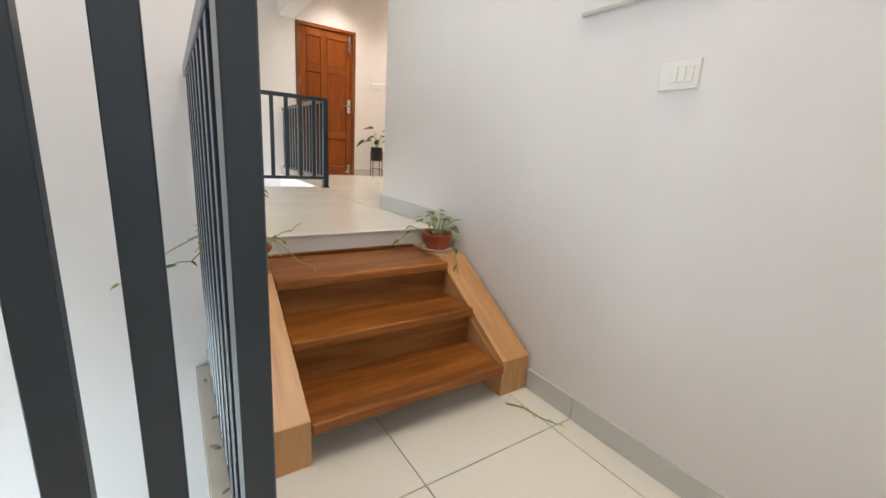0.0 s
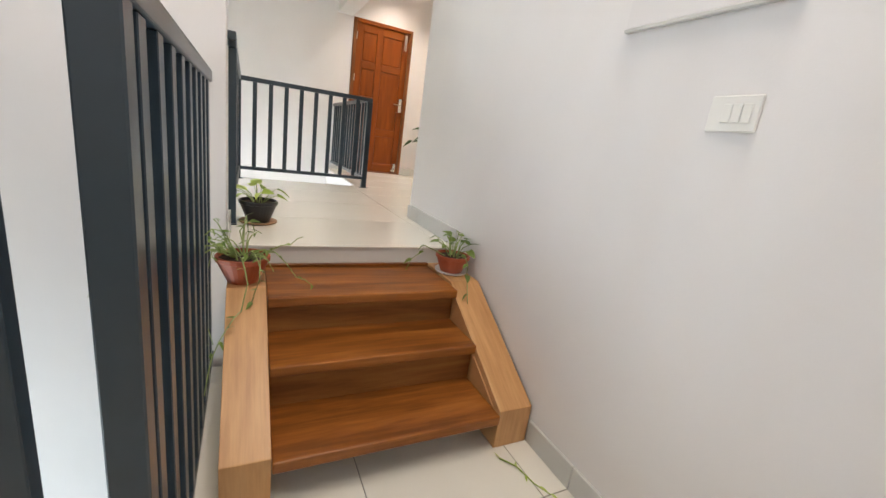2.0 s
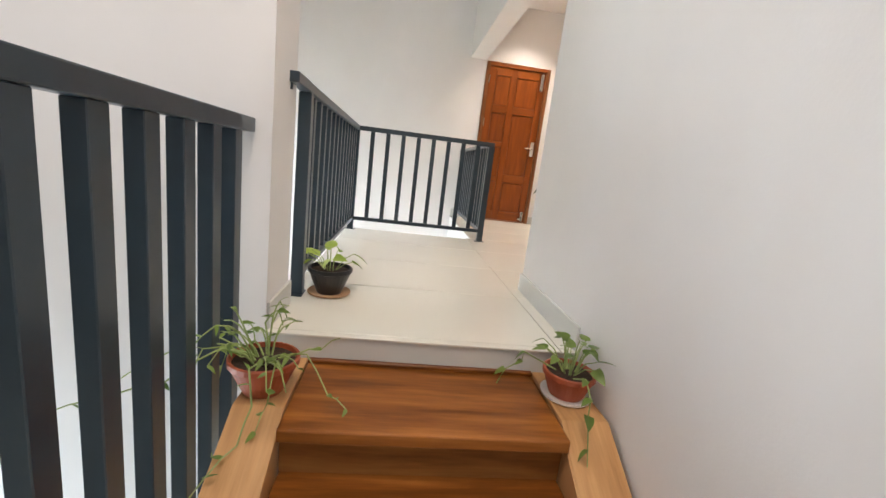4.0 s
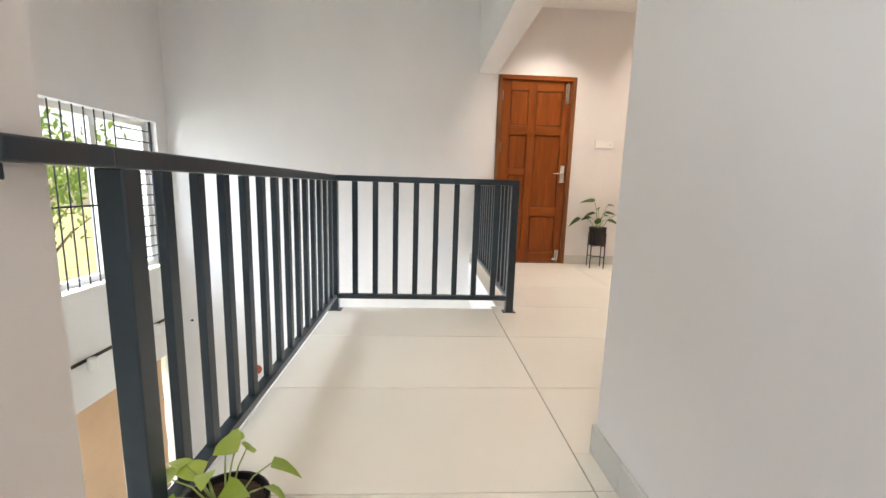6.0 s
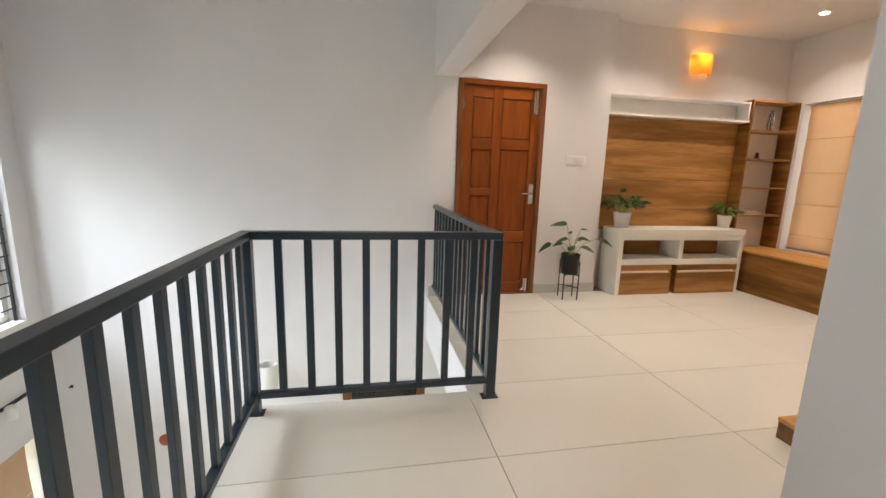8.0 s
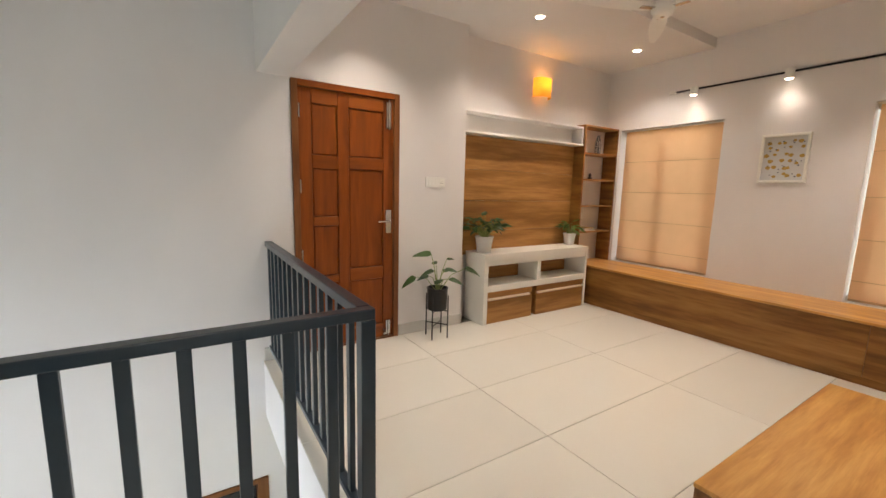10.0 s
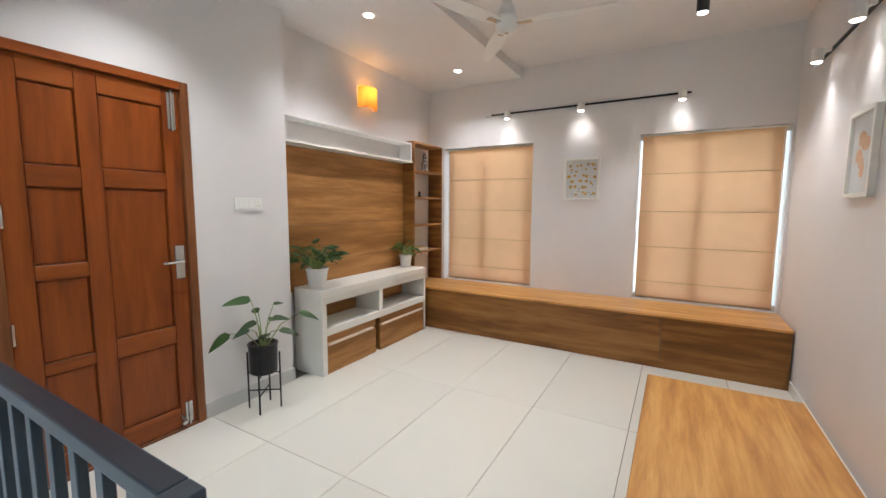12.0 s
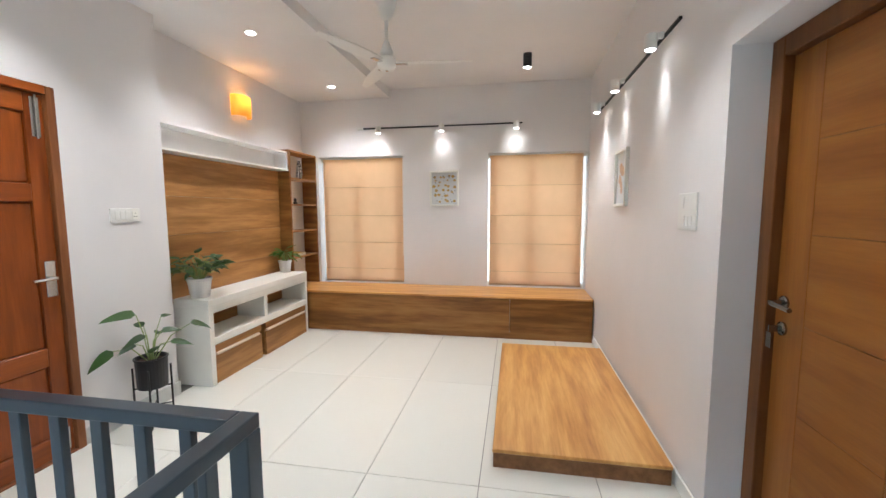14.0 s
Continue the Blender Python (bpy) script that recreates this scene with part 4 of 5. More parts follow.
def window_bench():
    w = thing("window_bench", "built-in oak bench with a honey-coloured top below the windows", "bench", (5.372, 3.182, H))
    ln, d, h = TVW - 3.184, WX - 5.374, 0.466
    part("top_board", box(-0.012, d, 0, ln, h - 0.02, h, 0.002), OAKTOPY, w, "honey laminate top")
    for a, c in ((0, 0.86), (0.86, ln)):
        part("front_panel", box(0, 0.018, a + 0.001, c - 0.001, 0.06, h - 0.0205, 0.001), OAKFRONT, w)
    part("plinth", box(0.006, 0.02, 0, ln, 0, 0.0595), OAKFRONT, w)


window_bench()
p = thing("floor_platform", "low honey laminate platform on the floor by the wall", "platform", (3.135, 3.195, H))
part("top_board", box(0, 1.775, 0, 0.91, 0.084, 0.106, 0.003), OAKTOP, p)
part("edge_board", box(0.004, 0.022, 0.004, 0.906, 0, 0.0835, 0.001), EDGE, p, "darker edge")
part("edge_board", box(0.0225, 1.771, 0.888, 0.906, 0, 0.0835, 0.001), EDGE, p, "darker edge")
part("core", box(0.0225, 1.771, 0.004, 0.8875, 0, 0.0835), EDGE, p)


# ---- small fittings ----
w = thing("wall_board", "flat white board fixed on the stair wall", "wall board", (RX, 1.184, 1.59))
part("board", box(-0.016, -0.0005, -0.24, 0.24, 0.004, 0.36, 0.003), WALL, w)
part("edge_trim", box(-0.019, -0.0005, -0.242, 0.242, -0.006, 0.0035, 0.002), SKIRT, w, "grey lower edge")

def switch_plate(m, w, h, layout, label):
    """A plate in its own x-z plane, facing -y."""
    s = thing("switch_plate", label, "light switch")
    s.matrix_basis = m
    part("plate", box(-w / 2, w / 2, -0.009, -0.0005, -h / 2, h / 2, 0.003), PLASTIC, s)
    for x, z, a, c in layout:
        part("rocker", box(x - a / 2, x + a / 2, -0.0125, -0.0091, z - c / 2, z + c / 2, 0.0015), PLASTIC, s)
    return s


s = switch_plate(pose(3.296, DW, 1.985, 0, 0, 0), 0.21, 0.09, [(-0.06, 0, 0.03, 0.055), (-0.025, 0, 0.03, 0.055), (0.01, 0, 0.03, 0.055)], "white switch and socket plate beside the panelled door")
outlet = part("socket", box(0.045, 0.085, -0.0122, -0.0092, -0.028, 0.028, 0.001), WHITE, s)
for dx, dz in ((0, 0.014), (-0.009, -0.008), (0.009, -0.008)):
    part("socket_hole", lathe([(0.0035, 0), (0.0035, 0.0006)], 8), BLACKPOT, outlet).matrix_basis = pose(0.065 + dx, -0.0123, dz, 90)
switch_plate(pose(RX, 1.025, 1.338, 0, 0, -90), 0.122, 0.088, [(-0.014, 0, 0.022, 0.046), (0.010, 0, 0.022, 0.046), (0.034, 0, 0.022, 0.046)], "white switch plate on the stair wall")
switch_plate(pose(3.19, PW, 2.0, 0, 0, 180), 0.21, 0.18, [(-0.045, 0.045, 0.03, 0.055), (0.01, -0.045, 0.03, 0.055), (-0.03, -0.045, 0.03, 0.055), (0.05, -0.045, 0.03, 0.055)], "white double switch plate near the veneered door")


def picture(m, w, h, art, label):
    p = thing("framed_picture", label, "picture")
    p.matrix_basis = m
    f = 0.022
    for x0, x1, z0, z1 in ((-w / 2, w / 2, h / 2 - f, h / 2), (-w / 2, w / 2, -h / 2, -h / 2 + f), (-w / 2, -w / 2 + f, -h / 2 + f, h / 2 - f), (w / 2 - f, w / 2, -h / 2 + f, h / 2 - f)):
        part("frame_bar", box(x0, x1, -0.03, -0.0005, z0, z1, 0.002), WHITE, p, "white frame")
    sheet = part("paper", box(-w / 2 + f, w / 2 - f, -0.012, -0.001, -h / 2 + f, h / 2 - f), PAPER, p)
    rng = random.Random(5)
    spots = []
    if art == "dots":
        for i in range(5):
            for j in range(6):
                if (i * 3 + j * 2) % 7 != 0:
                    spots.append((-w * 0.32 + i * w * 0.16 + rng.uniform(-0.018, 0.018), -h * 0.34 + j * h * 0.135 + rng.uniform(-0.014, 0.014), rng.uniform(0.013, 0.021)))
    else:
        for k in range(9):
            spots.append((rng.uniform(-0.05, 0.05), rng.uniform(-0.1, 0.1), rng.uniform(0.025, 0.045)))
    if art == "dots":
        spots += [(rng.uniform(-w * 0.38, w * 0.38), rng.uniform(-h * 0.4, h * 0.35), rng.uniform(0.005, 0.008)) for k in range(22)]
    for k, (x, z, r) in enumerate(spots):
        bm = bmesh.new()
        vs = [bm.verts.new((x + r * (1 + 0.2 * math.sin(3 * a + k)) * math.cos(a), -0.0125 - 0.0001 * k, z + r * 0.85 * math.sin(a))) for a in [2 * math.pi * i / 12 for i in range(12)]]
        bm.faces.new(vs)
        part("print_mark", bm, PEACHINK if art != "dots" else GREYINK if r < 0.01 else MUSTARD, sheet)
    return p


picture(pose(WX, 4.853, 2.271, 0, 0, -90), 0.355, 0.43, "dots", "white framed print of mustard dots on grey paper")
picture(pose(4.43, PW, 2.255, 0, 0, 180), 0.33, 0.44, "blot", "white framed print with a peach abstract shape")


# ---- plants ----
def leaf_mesh(name, mat, length, width, droop=0.25, fold=0.18, heart=0.0):
    """A pointed leaf along +x with a folded midrib."""
    bm = bmesh.new()
    n = 7
    rows = []
    for i in range(n + 1):
        u = i / n
        half = width / 2 * (math.sin(math.pi * u ** (0.62 - 0.15 * heart)) ** 0.8 if 0 < u < 1 else 0.02)
        x = length * u
        z = -droop * length * u * u
        back = -heart * 0.12 * length if i == 1 else 0
        rows.append([bm.verts.new((x + back, -half, z + fold * half)), bm.verts.new((x, 0, z)), bm.verts.new((x + back, half, z + fold * half))])
    for a, c in zip(rows, rows[1:]):
        bm.faces.new((a[0], c[0], c[1], a[1]))
        bm.faces.new((a[1], c[1], c[2], a[2]))
    me = bpy.data.meshes.new(name)
    bm.to_mesh(me)
    bm.free()
    me.materials.append(mat)
    for f in me.polygons:
        f.use_smooth = True
    return me


def aim(at, azimuth, pitch, roll, scale):
    return Matrix.Translation(at) @ pose(0, 0, 0, 0, 0, azimuth) @ pose(0, 0, 0, 0, -pitch, 0) @ pose(0, 0, 0, roll, 0, 0) @ Matrix.Diagonal((scale, scale, scale, 1))


def pot(parent, mat, r_low, r_top, h, lip, z=0.0, label="", wall=0.006):
    prof = [(r_low * 0.96, z), (r_low, z + 0.004), (r_top - 0.002, z + h - lip), (r_top + 0.003, z + h - lip + 0.002), (r_top + 0.003, z + h - 0.002), (r_top, z + h), (r_top - wall, z + h), (r_top - wall - 0.004, z + h * 0.86)]
    shell = part("pot", lathe(prof, 28), mat, parent, label, smooth=False)
    part("soil", lathe([(r_top - wall - 0.012, z + h * 0.84), (r_top - wall - 0.003, z + h * 0.865), (0.01, z + h * 0.9)], 20), SOIL, shell, "dark soil")


def bushy_plant(at, pot_mat, r_low, r_top, h, count, spread, rise, leaf, size, seed, label, saucer=None, z=0.0, vine=0, name="potted_plant"):
    rng = random.Random(seed)
    g = thing(name, label, "potted plant", at)
    if saucer:
        part("saucer", lathe([(r_low * 1.2, 0.0), (r_top * 0.98, 0.006), (r_top * 1.0, 0.014), (r_top * 0.94, 0.012), (r_low, 0.007)], 28), saucer, g)
        z = 0.0075
    pot(g, pot_mat, r_low, r_top, h, min(0.02, h * 0.2), z)
    base = z + h * 0.88
    for k in range(count):
        a = rng.uniform(0, 360)
        reach = spread * math.sqrt(rng.uniform(0.05, 1))
        up = rise * rng.uniform(0.45, 1.0) * (1.1 - 0.5 * reach / spread)
        tip = Vector((reach * math.cos(radians(a)), reach * math.sin(radians(a)), base + up))
        root = Vector((0.25 * r_top * math.cos(radians(a)), 0.25 * r_top * math.sin(radians(a)), base))
        mid = root.lerp(tip, 0.5) + Vector((0, 0, up * 0.22))
        part("stem", tube([root, mid, tip], 0.0028, 0.0016, 5), STEM, g)
        shared("leaf", leaf, g, aim(tip, a + rng.uniform(-40, 40), rng.uniform(-25, 35), rng.uniform(-35, 35), size * rng.uniform(0.7, 1.15)))
    for k in range(vine):
        a = rng.uniform(150, 300)
        pts = [Vector((0.5 * r_top * math.cos(radians(a)), 0.5 * r_top * math.sin(radians(a)), base))]
        d = Vector((math.cos(radians(a)), math.sin(radians(a)), 0))
        n = rng.randint(5, 8)
        for i in range(1, n):
            pts.append(pts[0] + d * (r_top * 0.9 + 0.028 * i) + Vector((rng.uniform(-0.015, 0.015), rng.uniform(-0.015, 0.015), 0.06 - 0.018 * i * i * 0.6)))
        part("vine", tube(pts, 0.003, 0.0018, 5), STEM, g)
        for i in range(1, n, 1):
            shared("leaf", leaf, g, aim(pts[i], a + rng.uniform(-80, 80), rng.uniform(-40, 20), rng.uniform(-40, 40), size * rng.uniform(0.5, 0.9)))
    return g


SPIKELEAF = leaf_paint("glossy_green_leaf", (0.04, 0.11, 0.018), (0.16, 0.28, 0.05))
POTHOS = leaf_mesh("pothos_leaf", LIMELEAF, 0.085, 0.062, 0.25, 0.15, 1.0)
TRAIL = leaf_mesh("trailing_leaf", MIDLEAF, 0.045, 0.02, 0.3, 0.2, 0.6)
DENSE = leaf_mesh("bushy_leaf", DEEPLEAF, 0.085, 0.05, 0.3, 0.2, 0.4)
SPIKE = leaf_mesh("narrow_leaf", SPIKELEAF, 0.10, 0.03, 0.35, 0.25, 0.0)
LONG = leaf_mesh("long_leaf", DEEPLEAF, 0.19, 0.085, 0.3, 0.22, 0.3)

bushy_plant((0.812, 2.80, H), BLACKPOT, 0.058, 0.098, 0.12, 13, 0.13, 0.12, POTHOS, 0.85, 11, "lime pothos in a black bowl pot on a cork saucer", SAUCER)


def vine_plant():
    g = thing("potted_plant", "straggly trailing plant in a terracotta pot on the stair string", "potted plant", (0.74, 2.12, 0.519))
    pot(g, TERRACOTTA, 0.06, 0.1, 0.11, 0.02)
    rng = random.Random(8)
    base = 0.098
    runs = [[(-0.02, 0, base), (-0.12, -0.02, 0.17), (-0.24, -0.06, 0.13), (-0.36, -0.12, 0.06)],
            [(-0.02, 0.02, base), (-0.10, -0.05, 0.15), (-0.20, -0.16, 0.10), (-0.28, -0.25, 0.11), (-0.40, -0.30, 0.08)],
            [(-0.03, 0, base), (-0.11, 0.01, 0.12), (-0.14, -0.02, -0.02), (-0.13, -0.05, -0.16), (-0.10, -0.08, -0.24)],
            [(0.0, -0.03, base), (0.0, -0.12, 0.13), (0.01, -0.15, 0.04), (-0.01, -0.2, -0.05), (-0.05, -0.27, -0.085), (-0.10, -0.34, -0.16), (-0.11, -0.37, -0.28)],
            [(0.03, -0.02, base), (0.10, -0.06, 0.15), (0.17, -0.05, 0.17), (0.22, -0.04, 0.20)],
            [(0.03, 0.02, base), (0.12, 0.0, 0.12), (0.2, -0.06, 0.03), (0.27, -0.1, 0.005)],
            [(-0.04, 0.03, base), (-0.08, 0.03, 0.2), (-0.10, 0.02, 0.25), (-0.08, 0.01, 0.24)],
            [(0.0, 0.03, base), (-0.01, 0.04, 0.2), (0.03, 0.03, 0.245), (0.05, 0.02, 0.2)],
            [(-0.02, -0.03, base), (-0.06, -0.08, 0.16), (-0.12, -0.12, 0.18), (-0.13, -0.16, 0.12)],
            [(0.02, -0.03, base), (0.06, -0.10, 0.14), (0.05, -0.15, 0.05), (0.03, -0.17, -0.03)]]
    for k in range(16):
        a = radians(rng.uniform(60, 330))
        d = Vector((math.cos(a), math.sin(a), 0))
        r, z = rng.uniform(0.09, 0.17), rng.uniform(0.13, 0.25)
        runs.append([Vector((0, 0, base)) + d * 0.03, d * r * 0.5 + Vector((0, 0, z * 0.85)), d * r * 0.9 + Vector((0, 0, z)), d * (r + 0.05) + Vector((0, 0, z * rng.uniform(0.6, 0.95)))])
    for run in runs:
        pts = [Vector(p) + Vector((rng.uniform(-0.008, 0.008), rng.uniform(-0.008, 0.008), 0)) for p in run]
        fine = []
        for a, c in zip(pts, pts[1:]):
            fine += [a, a.lerp(c, 0.5) + Vector((0, 0, 0.008))]
        fine.append(pts[-1])
        part("vine", tube(fine, 0.0032, 0.0016, 5), STEM, g)
        for k in range(2, len(fine)):
            if rng.random() < 0.55:
                shared("leaf", TRAIL, g, aim(fine[k], rng.uniform(0, 360), rng.uniform(-35, 40), rng.uniform(-40, 40), rng.uniform(0.5, 0.9)))


vine_plant()
ROUND = leaf_mesh("round_leaf", MIDLEAF, 0.055, 0.038, 0.25, 0.18, 0.8)
bushy_plant((1.738, 2.18, 0.519), TERRACOTTA, 0.06, 0.088, 0.09, 20, 0.11, 0.16, ROUND, 1.0, 13, "leafy plant in a terracotta pot with saucer on the stair string", CERAMIC, 0.0, 2)
bushy_plant((3.875, 6.515, H + 0.704), CERAMIC, 0.07, 0.09, 0.16, 85, 0.19, 0.23, DENSE, 1.15, 14, "dark bushy plant in a white pot on the media unit")
bushy_plant((5.205, 6.57, H + 0.704), CERAMIC, 0.056, 0.072, 0.135, 34, 0.10, 0.17, SPIKE, 1.0, 15, "small green plant in a white pot on the media unit")


def stand_plant(x, y):
    st = thing("plant_stand", "thin black metal plant stand on four legs", "plant stand", (x, y, H))
    r = 0.104
    for k in range(4):
        a = radians(36 + 90 * k)
        part("leg", tube([(r * math.cos(a), r * math.sin(a), 0), (r * math.cos(a), r * math.sin(a), 0.39)], 0.006, 0.006, 8), BLACKMETAL, st)
    for k in range(2):
        a = radians(36 + 90 * k)
        for z in (0.12, 0.245):
            part("cross_bar", tube([(-r * math.cos(a), -r * math.sin(a), z + 0.004 * k), (r * math.cos(a), r * math.sin(a), z + 0.004 * k)], 0.005, 0.005, 6), BLACKMETAL, st)
    g = thing("potted_plant", "long-leaved green plant in a black pot on a thin stand", "potted plant", (x, y, H + 0.255), -34.7)
    pot(g, BLACKPOT, 0.086, 0.094, 0.20, 0.01)
    rng = random.Random(21)
    base = 0.175
    # reach sideways and in depth, height of the leaf's foot, its heading, pitch and size
    for u, w, up, head, pitch, s in ((-0.06, 0.02, 0.31, 176, 4, 1.0), (-0.19, -0.03, 0.115, 190, -28, 0.85), (-0.03, -0.06, 0.185, 200, -12, 0.7), (0.0, -0.05, 0.06, -80, 45, 0.85),
                                     (0.075, 0.03, 0.27, 25, 10, 0.42), (0.06, -0.03, 0.19, -10, 6, 0.6), (0.10, -0.06, 0.115, -25, -4, 0.7), (0.235, 0.0, 0.20, 5, -14, 0.85), (-0.02, 0.05, 0.22, 120, 15, 0.6), (0.05, 0.06, 0.15, 60, 10, 0.6), (-0.08, -0.02, 0.13, 210, -5, 0.6)):
        tip = Vector((u, w, base + up))
        root = Vector((u * 0.1, w * 0.1, base))
        part("stem", tube([root, root.lerp(tip, 0.45) + Vector((0, 0, 0.05)), tip], 0.0042, 0.0028, 6), STEM, g)
        shared("leaf", LONG, g, aim(tip, head + rng.uniform(-8, 8), pitch, 35 * math.cos(radians(head)) + rng.uniform(-12, 12), s))


stand_plant(3.225, 6.335)

# fallen sprig on the landing tiles
SPRIG = leaf_mesh("sprig_leaf", LIMELEAF, 0.05, 0.014, 0.1, 0.2, 0.0)
g = thing("fallen_sprig", "dry green sprig lying on the tiles", "plant sprig", (1.70, 1.33, 0.001))
part("twig", tube([(-0.04, 0.09, 0.002), (0.0, 0.03, 0.006), (0.02, -0.06, 0.003), (0.05, -0.12, 0.002)], 0.0035, 0.002, 5), LIMELEAF, g)
for k, (x, y, a) in enumerate(((-0.03, 0.07, 130), (0.0, 0.03, 60), (0.01, -0.02, 240), (0.03, -0.08, 300), (0.05, -0.12, 290), (-0.04, 0.09, 100))):
    shared("leaf", SPRIG, g, aim((x, y, 0.006), a, 0, 20, 0.6))

CHIPMAT = plain("plaster_crumb", (0.42, 0.39, 0.35), 0.9, 0, 0.4, 50)
rng = random.Random(3)
for x, y, r in ((0.56, 2.2, 0.008), (0.575, 1.9, 0.009), (0.56, 1.72, 0.013), (0.57, 1.5, 0.008)):
    ch = thing("plaster_crumb", "small grey plaster crumb on the ledge beside the steps", "debris", (x, y, 0.0), group="plaster crumbs")
    part("lump", lathe([(r, 0.0), (r * 1.1, r * 0.3), (r * 0.6, r * 0.7)], 7), CHIPMAT, ch).matrix_basis = pose(0, 0, 0, 0, 0, rng.uniform(0, 360)) @ Matrix.Diagonal((1.6, 0.8, 1, 1))

# ---- shelf things ----
def dotted(name):
    """Dark glaze with round pale dots."""
    m, n, l, p = material(name)
    t = n.new("ShaderNodeTexVoronoi")
    t.inputs["Scale"].default_value, t.inputs["Randomness"].default_value = 55.0, 0.35
    l.new(coords(n, l, (1, 1, 1)), t.inputs["Vector"])
    r = ramp(n, [(0.36, (0.72, 0.70, 0.66)), (0.42, (0.02, 0.02, 0.022))])
    l.new(t.outputs["Distance"], r.inputs["Fac"])
    l.new(r.outputs["Color"], p.inputs["Base Color"])
    p.inputs["Roughness"].default_value = 0.35
    return m


v = thing("vase", "tall dark vase with pale speckles on the top shelf", "vase", (5.67, 6.62, 2.391))
part("body", lathe([(0.026, 0), (0.034, 0.01), (0.04, 0.08), (0.032, 0.16), (0.018, 0.2), (0.02, 0.225)], 18), dotted("dotted_glaze"), v, smooth=True)
v = thing("ornament", "small dark ornament on a shelf", "ornament", (5.56, 6.62, 2.089))
part("body", lathe([(0.02, 0), (0.03, 0.012), (0.012, 0.03), (0.02, 0.05), (0.006, 0.07)], 12), BLACKPOT, v, smooth=True)
for k in range(3):
    bk = thing("book", "pale thin book lying flat on the shelf", "book", (5.55, 6.63, 1.4635 + 0.0125 * k), 3 * k - 3, group="stacked books")
    part("pages", box(-0.10, 0.10, -0.07, 0.07, 0.0015, 0.0105), PAPER, bk)
    part("cover", box(-0.102, 0.102, -0.072, 0.072, 0.0105, 0.012, 0.0004), (PEACHINK, WHITE, MUSTARD)[k], bk)
    part("cover", box(-0.102, 0.102, -0.072, 0.072, 0, 0.0015, 0.0004), (PEACHINK, WHITE, MUSTARD)[k], bk)

# ---- void fittings ----
t = thing("track_light", "dark wall track above the lower blind", "track light", (LX, 4.4, -0.03), group="track lights")
part("track", box(0.0005, 0.022, 0, 1.84, -0.011, 0.011, 0.002), BLACKMETAL, t)
for y in (0.8, 1.6):
    part("lamp_head", lathe([(0.03, -0.07), (0.036, -0.066), (0.036, 0.03), (0.03, 0.036)], 16, at=(0.07, y, -0.01)), PLASTIC, t)
s = thing("wall_lamp", "unlit white round wall lamp on the storey below", "wall lamp", (0.31, DW, -0.1))
part("shade", lathe([(0.085, -0.12), (0.085, 0.12), (0.078, 0.12), (0.078, -0.1)], 24, at=(0, -0.11, 0)), PLASTIC, s)
part("mount", box(-0.03, 0.03, -0.03, -0.0005, -0.05, 0.05, 0.003), PLASTIC, s)

k = thing("wall_ornament", "small round reddish-brown ornament on the wall of the storey below", "ornament", (-0.65, DW, -0.735))
part("body", lathe([(0.055, 0.0005), (0.058, 0.012), (0.044, 0.03), (0.02, 0.038)], 20), TERRACOTTA, k, smooth=True).matrix_basis = pose(0, 0, 0, 90)
k = thing("wall_hook", "tiny black hook in the void wall", "hook", (-1.352, DW, -0.14))
part("plate", lathe([(0.014, 0.0005), (0.014, 0.004), (0.010, 0.006)], 12), BLACKMETAL, k).matrix_basis = pose(0, 0, 0, 90)
part("peg", tube([(0, -0.006, 0), (0, -0.03, 0), (0, -0.036, 0.012)], 0.004, 0.004, 6), BLACKMETAL, k)

# ---- outside ----
structure("ground", box(-60, 60, -60, 60, G - 0.35, G - 0.2), GRASS, "grass and bare soil around the house", "ground")


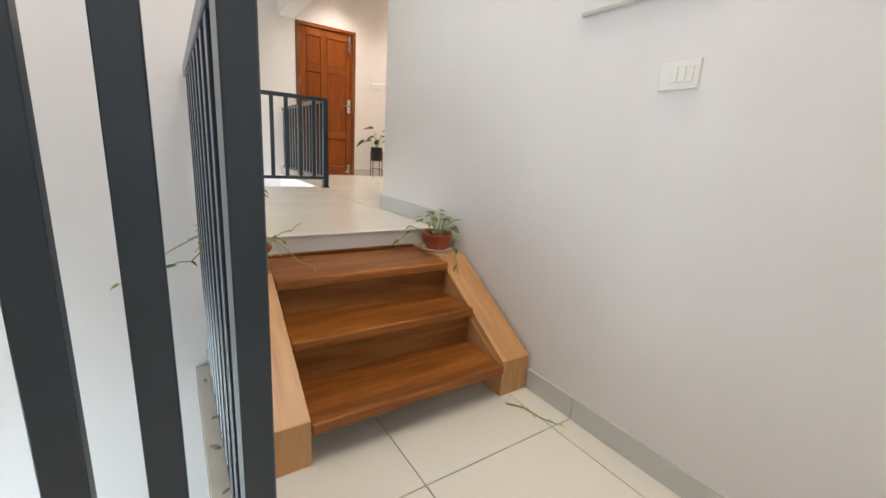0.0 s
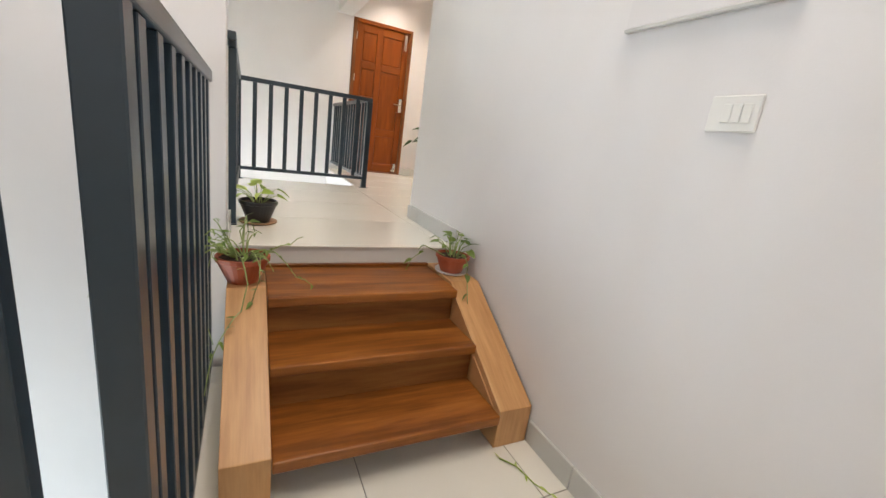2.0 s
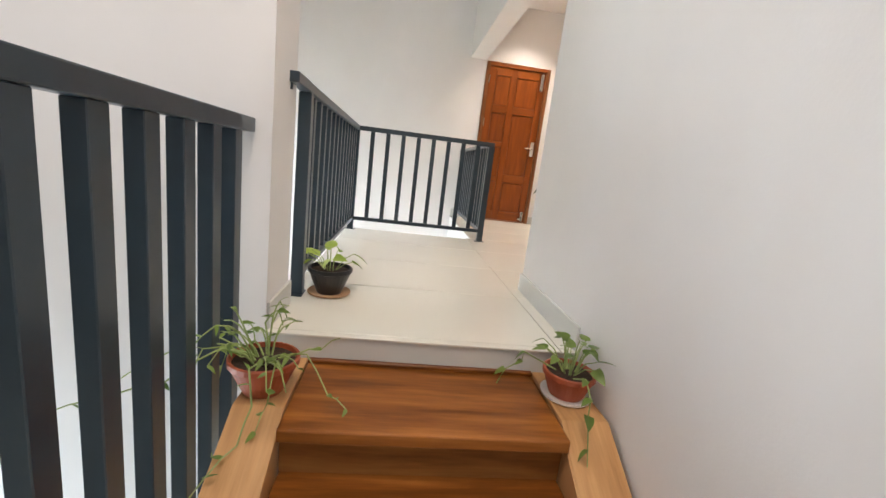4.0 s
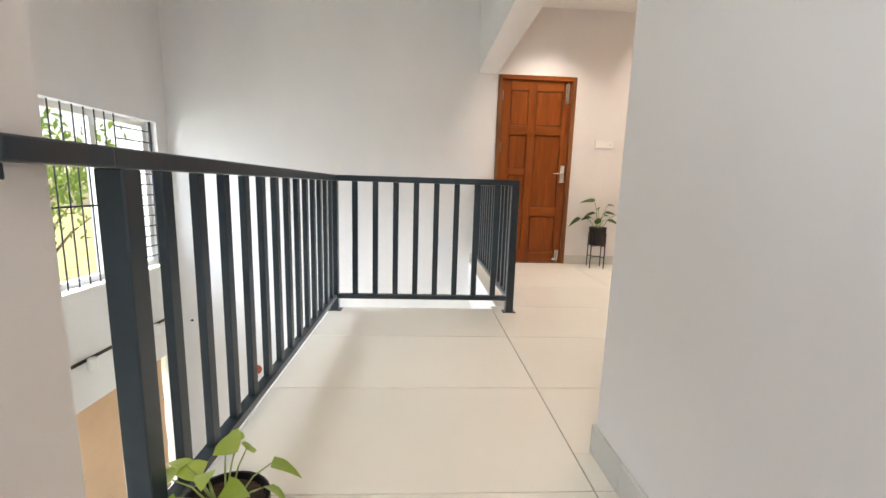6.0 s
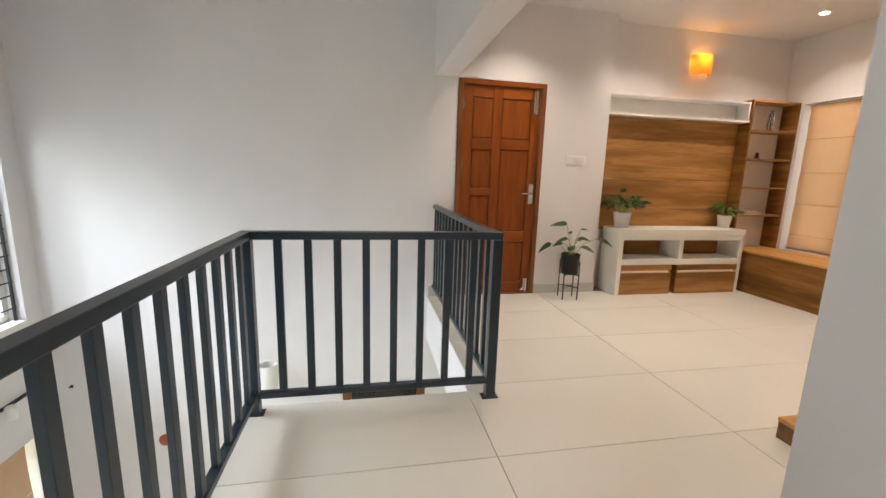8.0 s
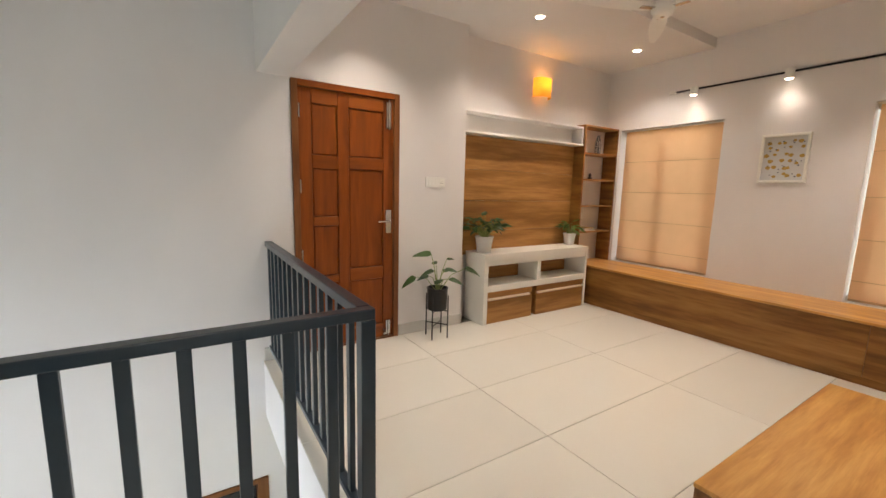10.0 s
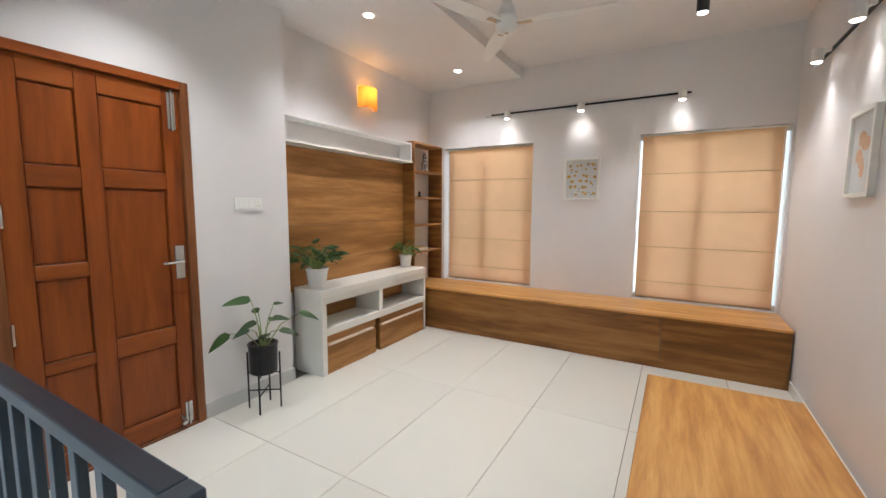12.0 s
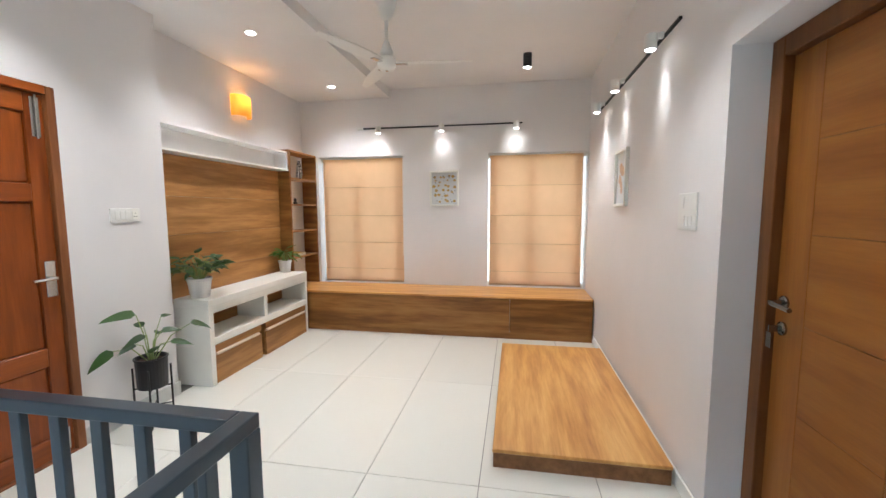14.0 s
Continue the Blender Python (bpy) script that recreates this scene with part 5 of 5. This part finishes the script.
def tree(x, y, h, spread, seed):
    rng = random.Random(seed)
    t = thing("tree", "leafy green garden tree seen through the window", "tree", (x, y, G - 0.2), group="garden trees")
    bm = tube([(0, 0, 0), (0.06, 0.03, h * 0.35), (0.0, 0.1, h * 0.7)], 0.12, 0.06, 8)
    for k in range(9):
        a = rng.uniform(0, 360)
        z = h * rng.uniform(0.3, 0.7)
        tube([(0.02, 0.05, z), (spread * 0.4 * math.cos(a), spread * 0.4 * math.sin(a), z + h * 0.12), (spread * 0.8 * math.cos(a), spread * 0.8 * math.sin(a), z + h * 0.2)], 0.04, 0.012, 6, bm=bm)
    part("trunk", bm, BARK, t)
    verts, faces = [], []
    for k in range(1000):
        c = Vector((rng.gauss(0, 1), rng.gauss(0, 1), rng.gauss(0, 0.8)))
        c = c.normalized() * (rng.uniform(0.3, 1) ** 0.5) * spread * (0.75 + 0.5 * noise.noise(c * 1.3 + Vector((seed, 0, 0))))
        c.z = c.z * 0.9 + h * 0.72
        m = pose(c.x, c.y, c.z, rng.uniform(0, 360), rng.uniform(0, 360), rng.uniform(0, 360))
        s = rng.uniform(0.07, 0.15)
        i = len(verts)
        verts += [m @ Vector(p) for p in ((-s, 0, 0), (0, -s * 0.4, 0.01), (s, 0, 0), (0, s * 0.4, 0.01))]
        faces.append((i, i + 1, i + 2, i + 3))
    me = bpy.data.meshes.new("crown")
    me.from_pydata(verts, [], faces)
    me.materials.append(TREELEAF)
    ob = new("crown", me)
    ob.parent = t


for x, y, h, sp, sd in ((-6.5, 7.5, 5.2, 1.9, 1), (-7.5, 11.5, 6.0, 2.2, 2), (-9.5, 9.0, 4.2, 2.0, 3), (-6.0, 4.5, 3.6, 1.5, 4), (-10.5, 14.5, 5.6, 2.4, 5)):
    tree(x, y, h, sp, sd)

# ---- laying the floor tiles ----
TX, TY = 1.77, 4.165 - 2.4
tiled(upper, SLABX, TX, SY - 0.02, SLABY, H, TX, TY, 1.2, 0.6)
tiled(upper, TX, RX - 0.0005, SY - 0.02, 3.13, H, TX, TY, 1.2, 0.6)
tiled(upper, TX, WX, 3.1305, TY + 3.0, H, TX, TY, 1.2, 0.6)
tiled(upper, RX - 0.027, WX, TY + 3.0, DW, H, TX, TY, 1.2, 0.6)
tiled(upper, 2.0455, 2.87, 2.75, 3.13, H, TX, TY, 1.2, 0.6)
tiled(lower, 0.5305, RX - 0.0005, -1.6, SY - 0.013, 0, 1.12 - 0.6, 1.213 - 1.2, 0.6, 1.2)
tiled(lower2, LX, 0.5295, -1.6, 0.95, 0, 1.12 - 0.6, 1.213 - 1.2, 0.6, 1.2)
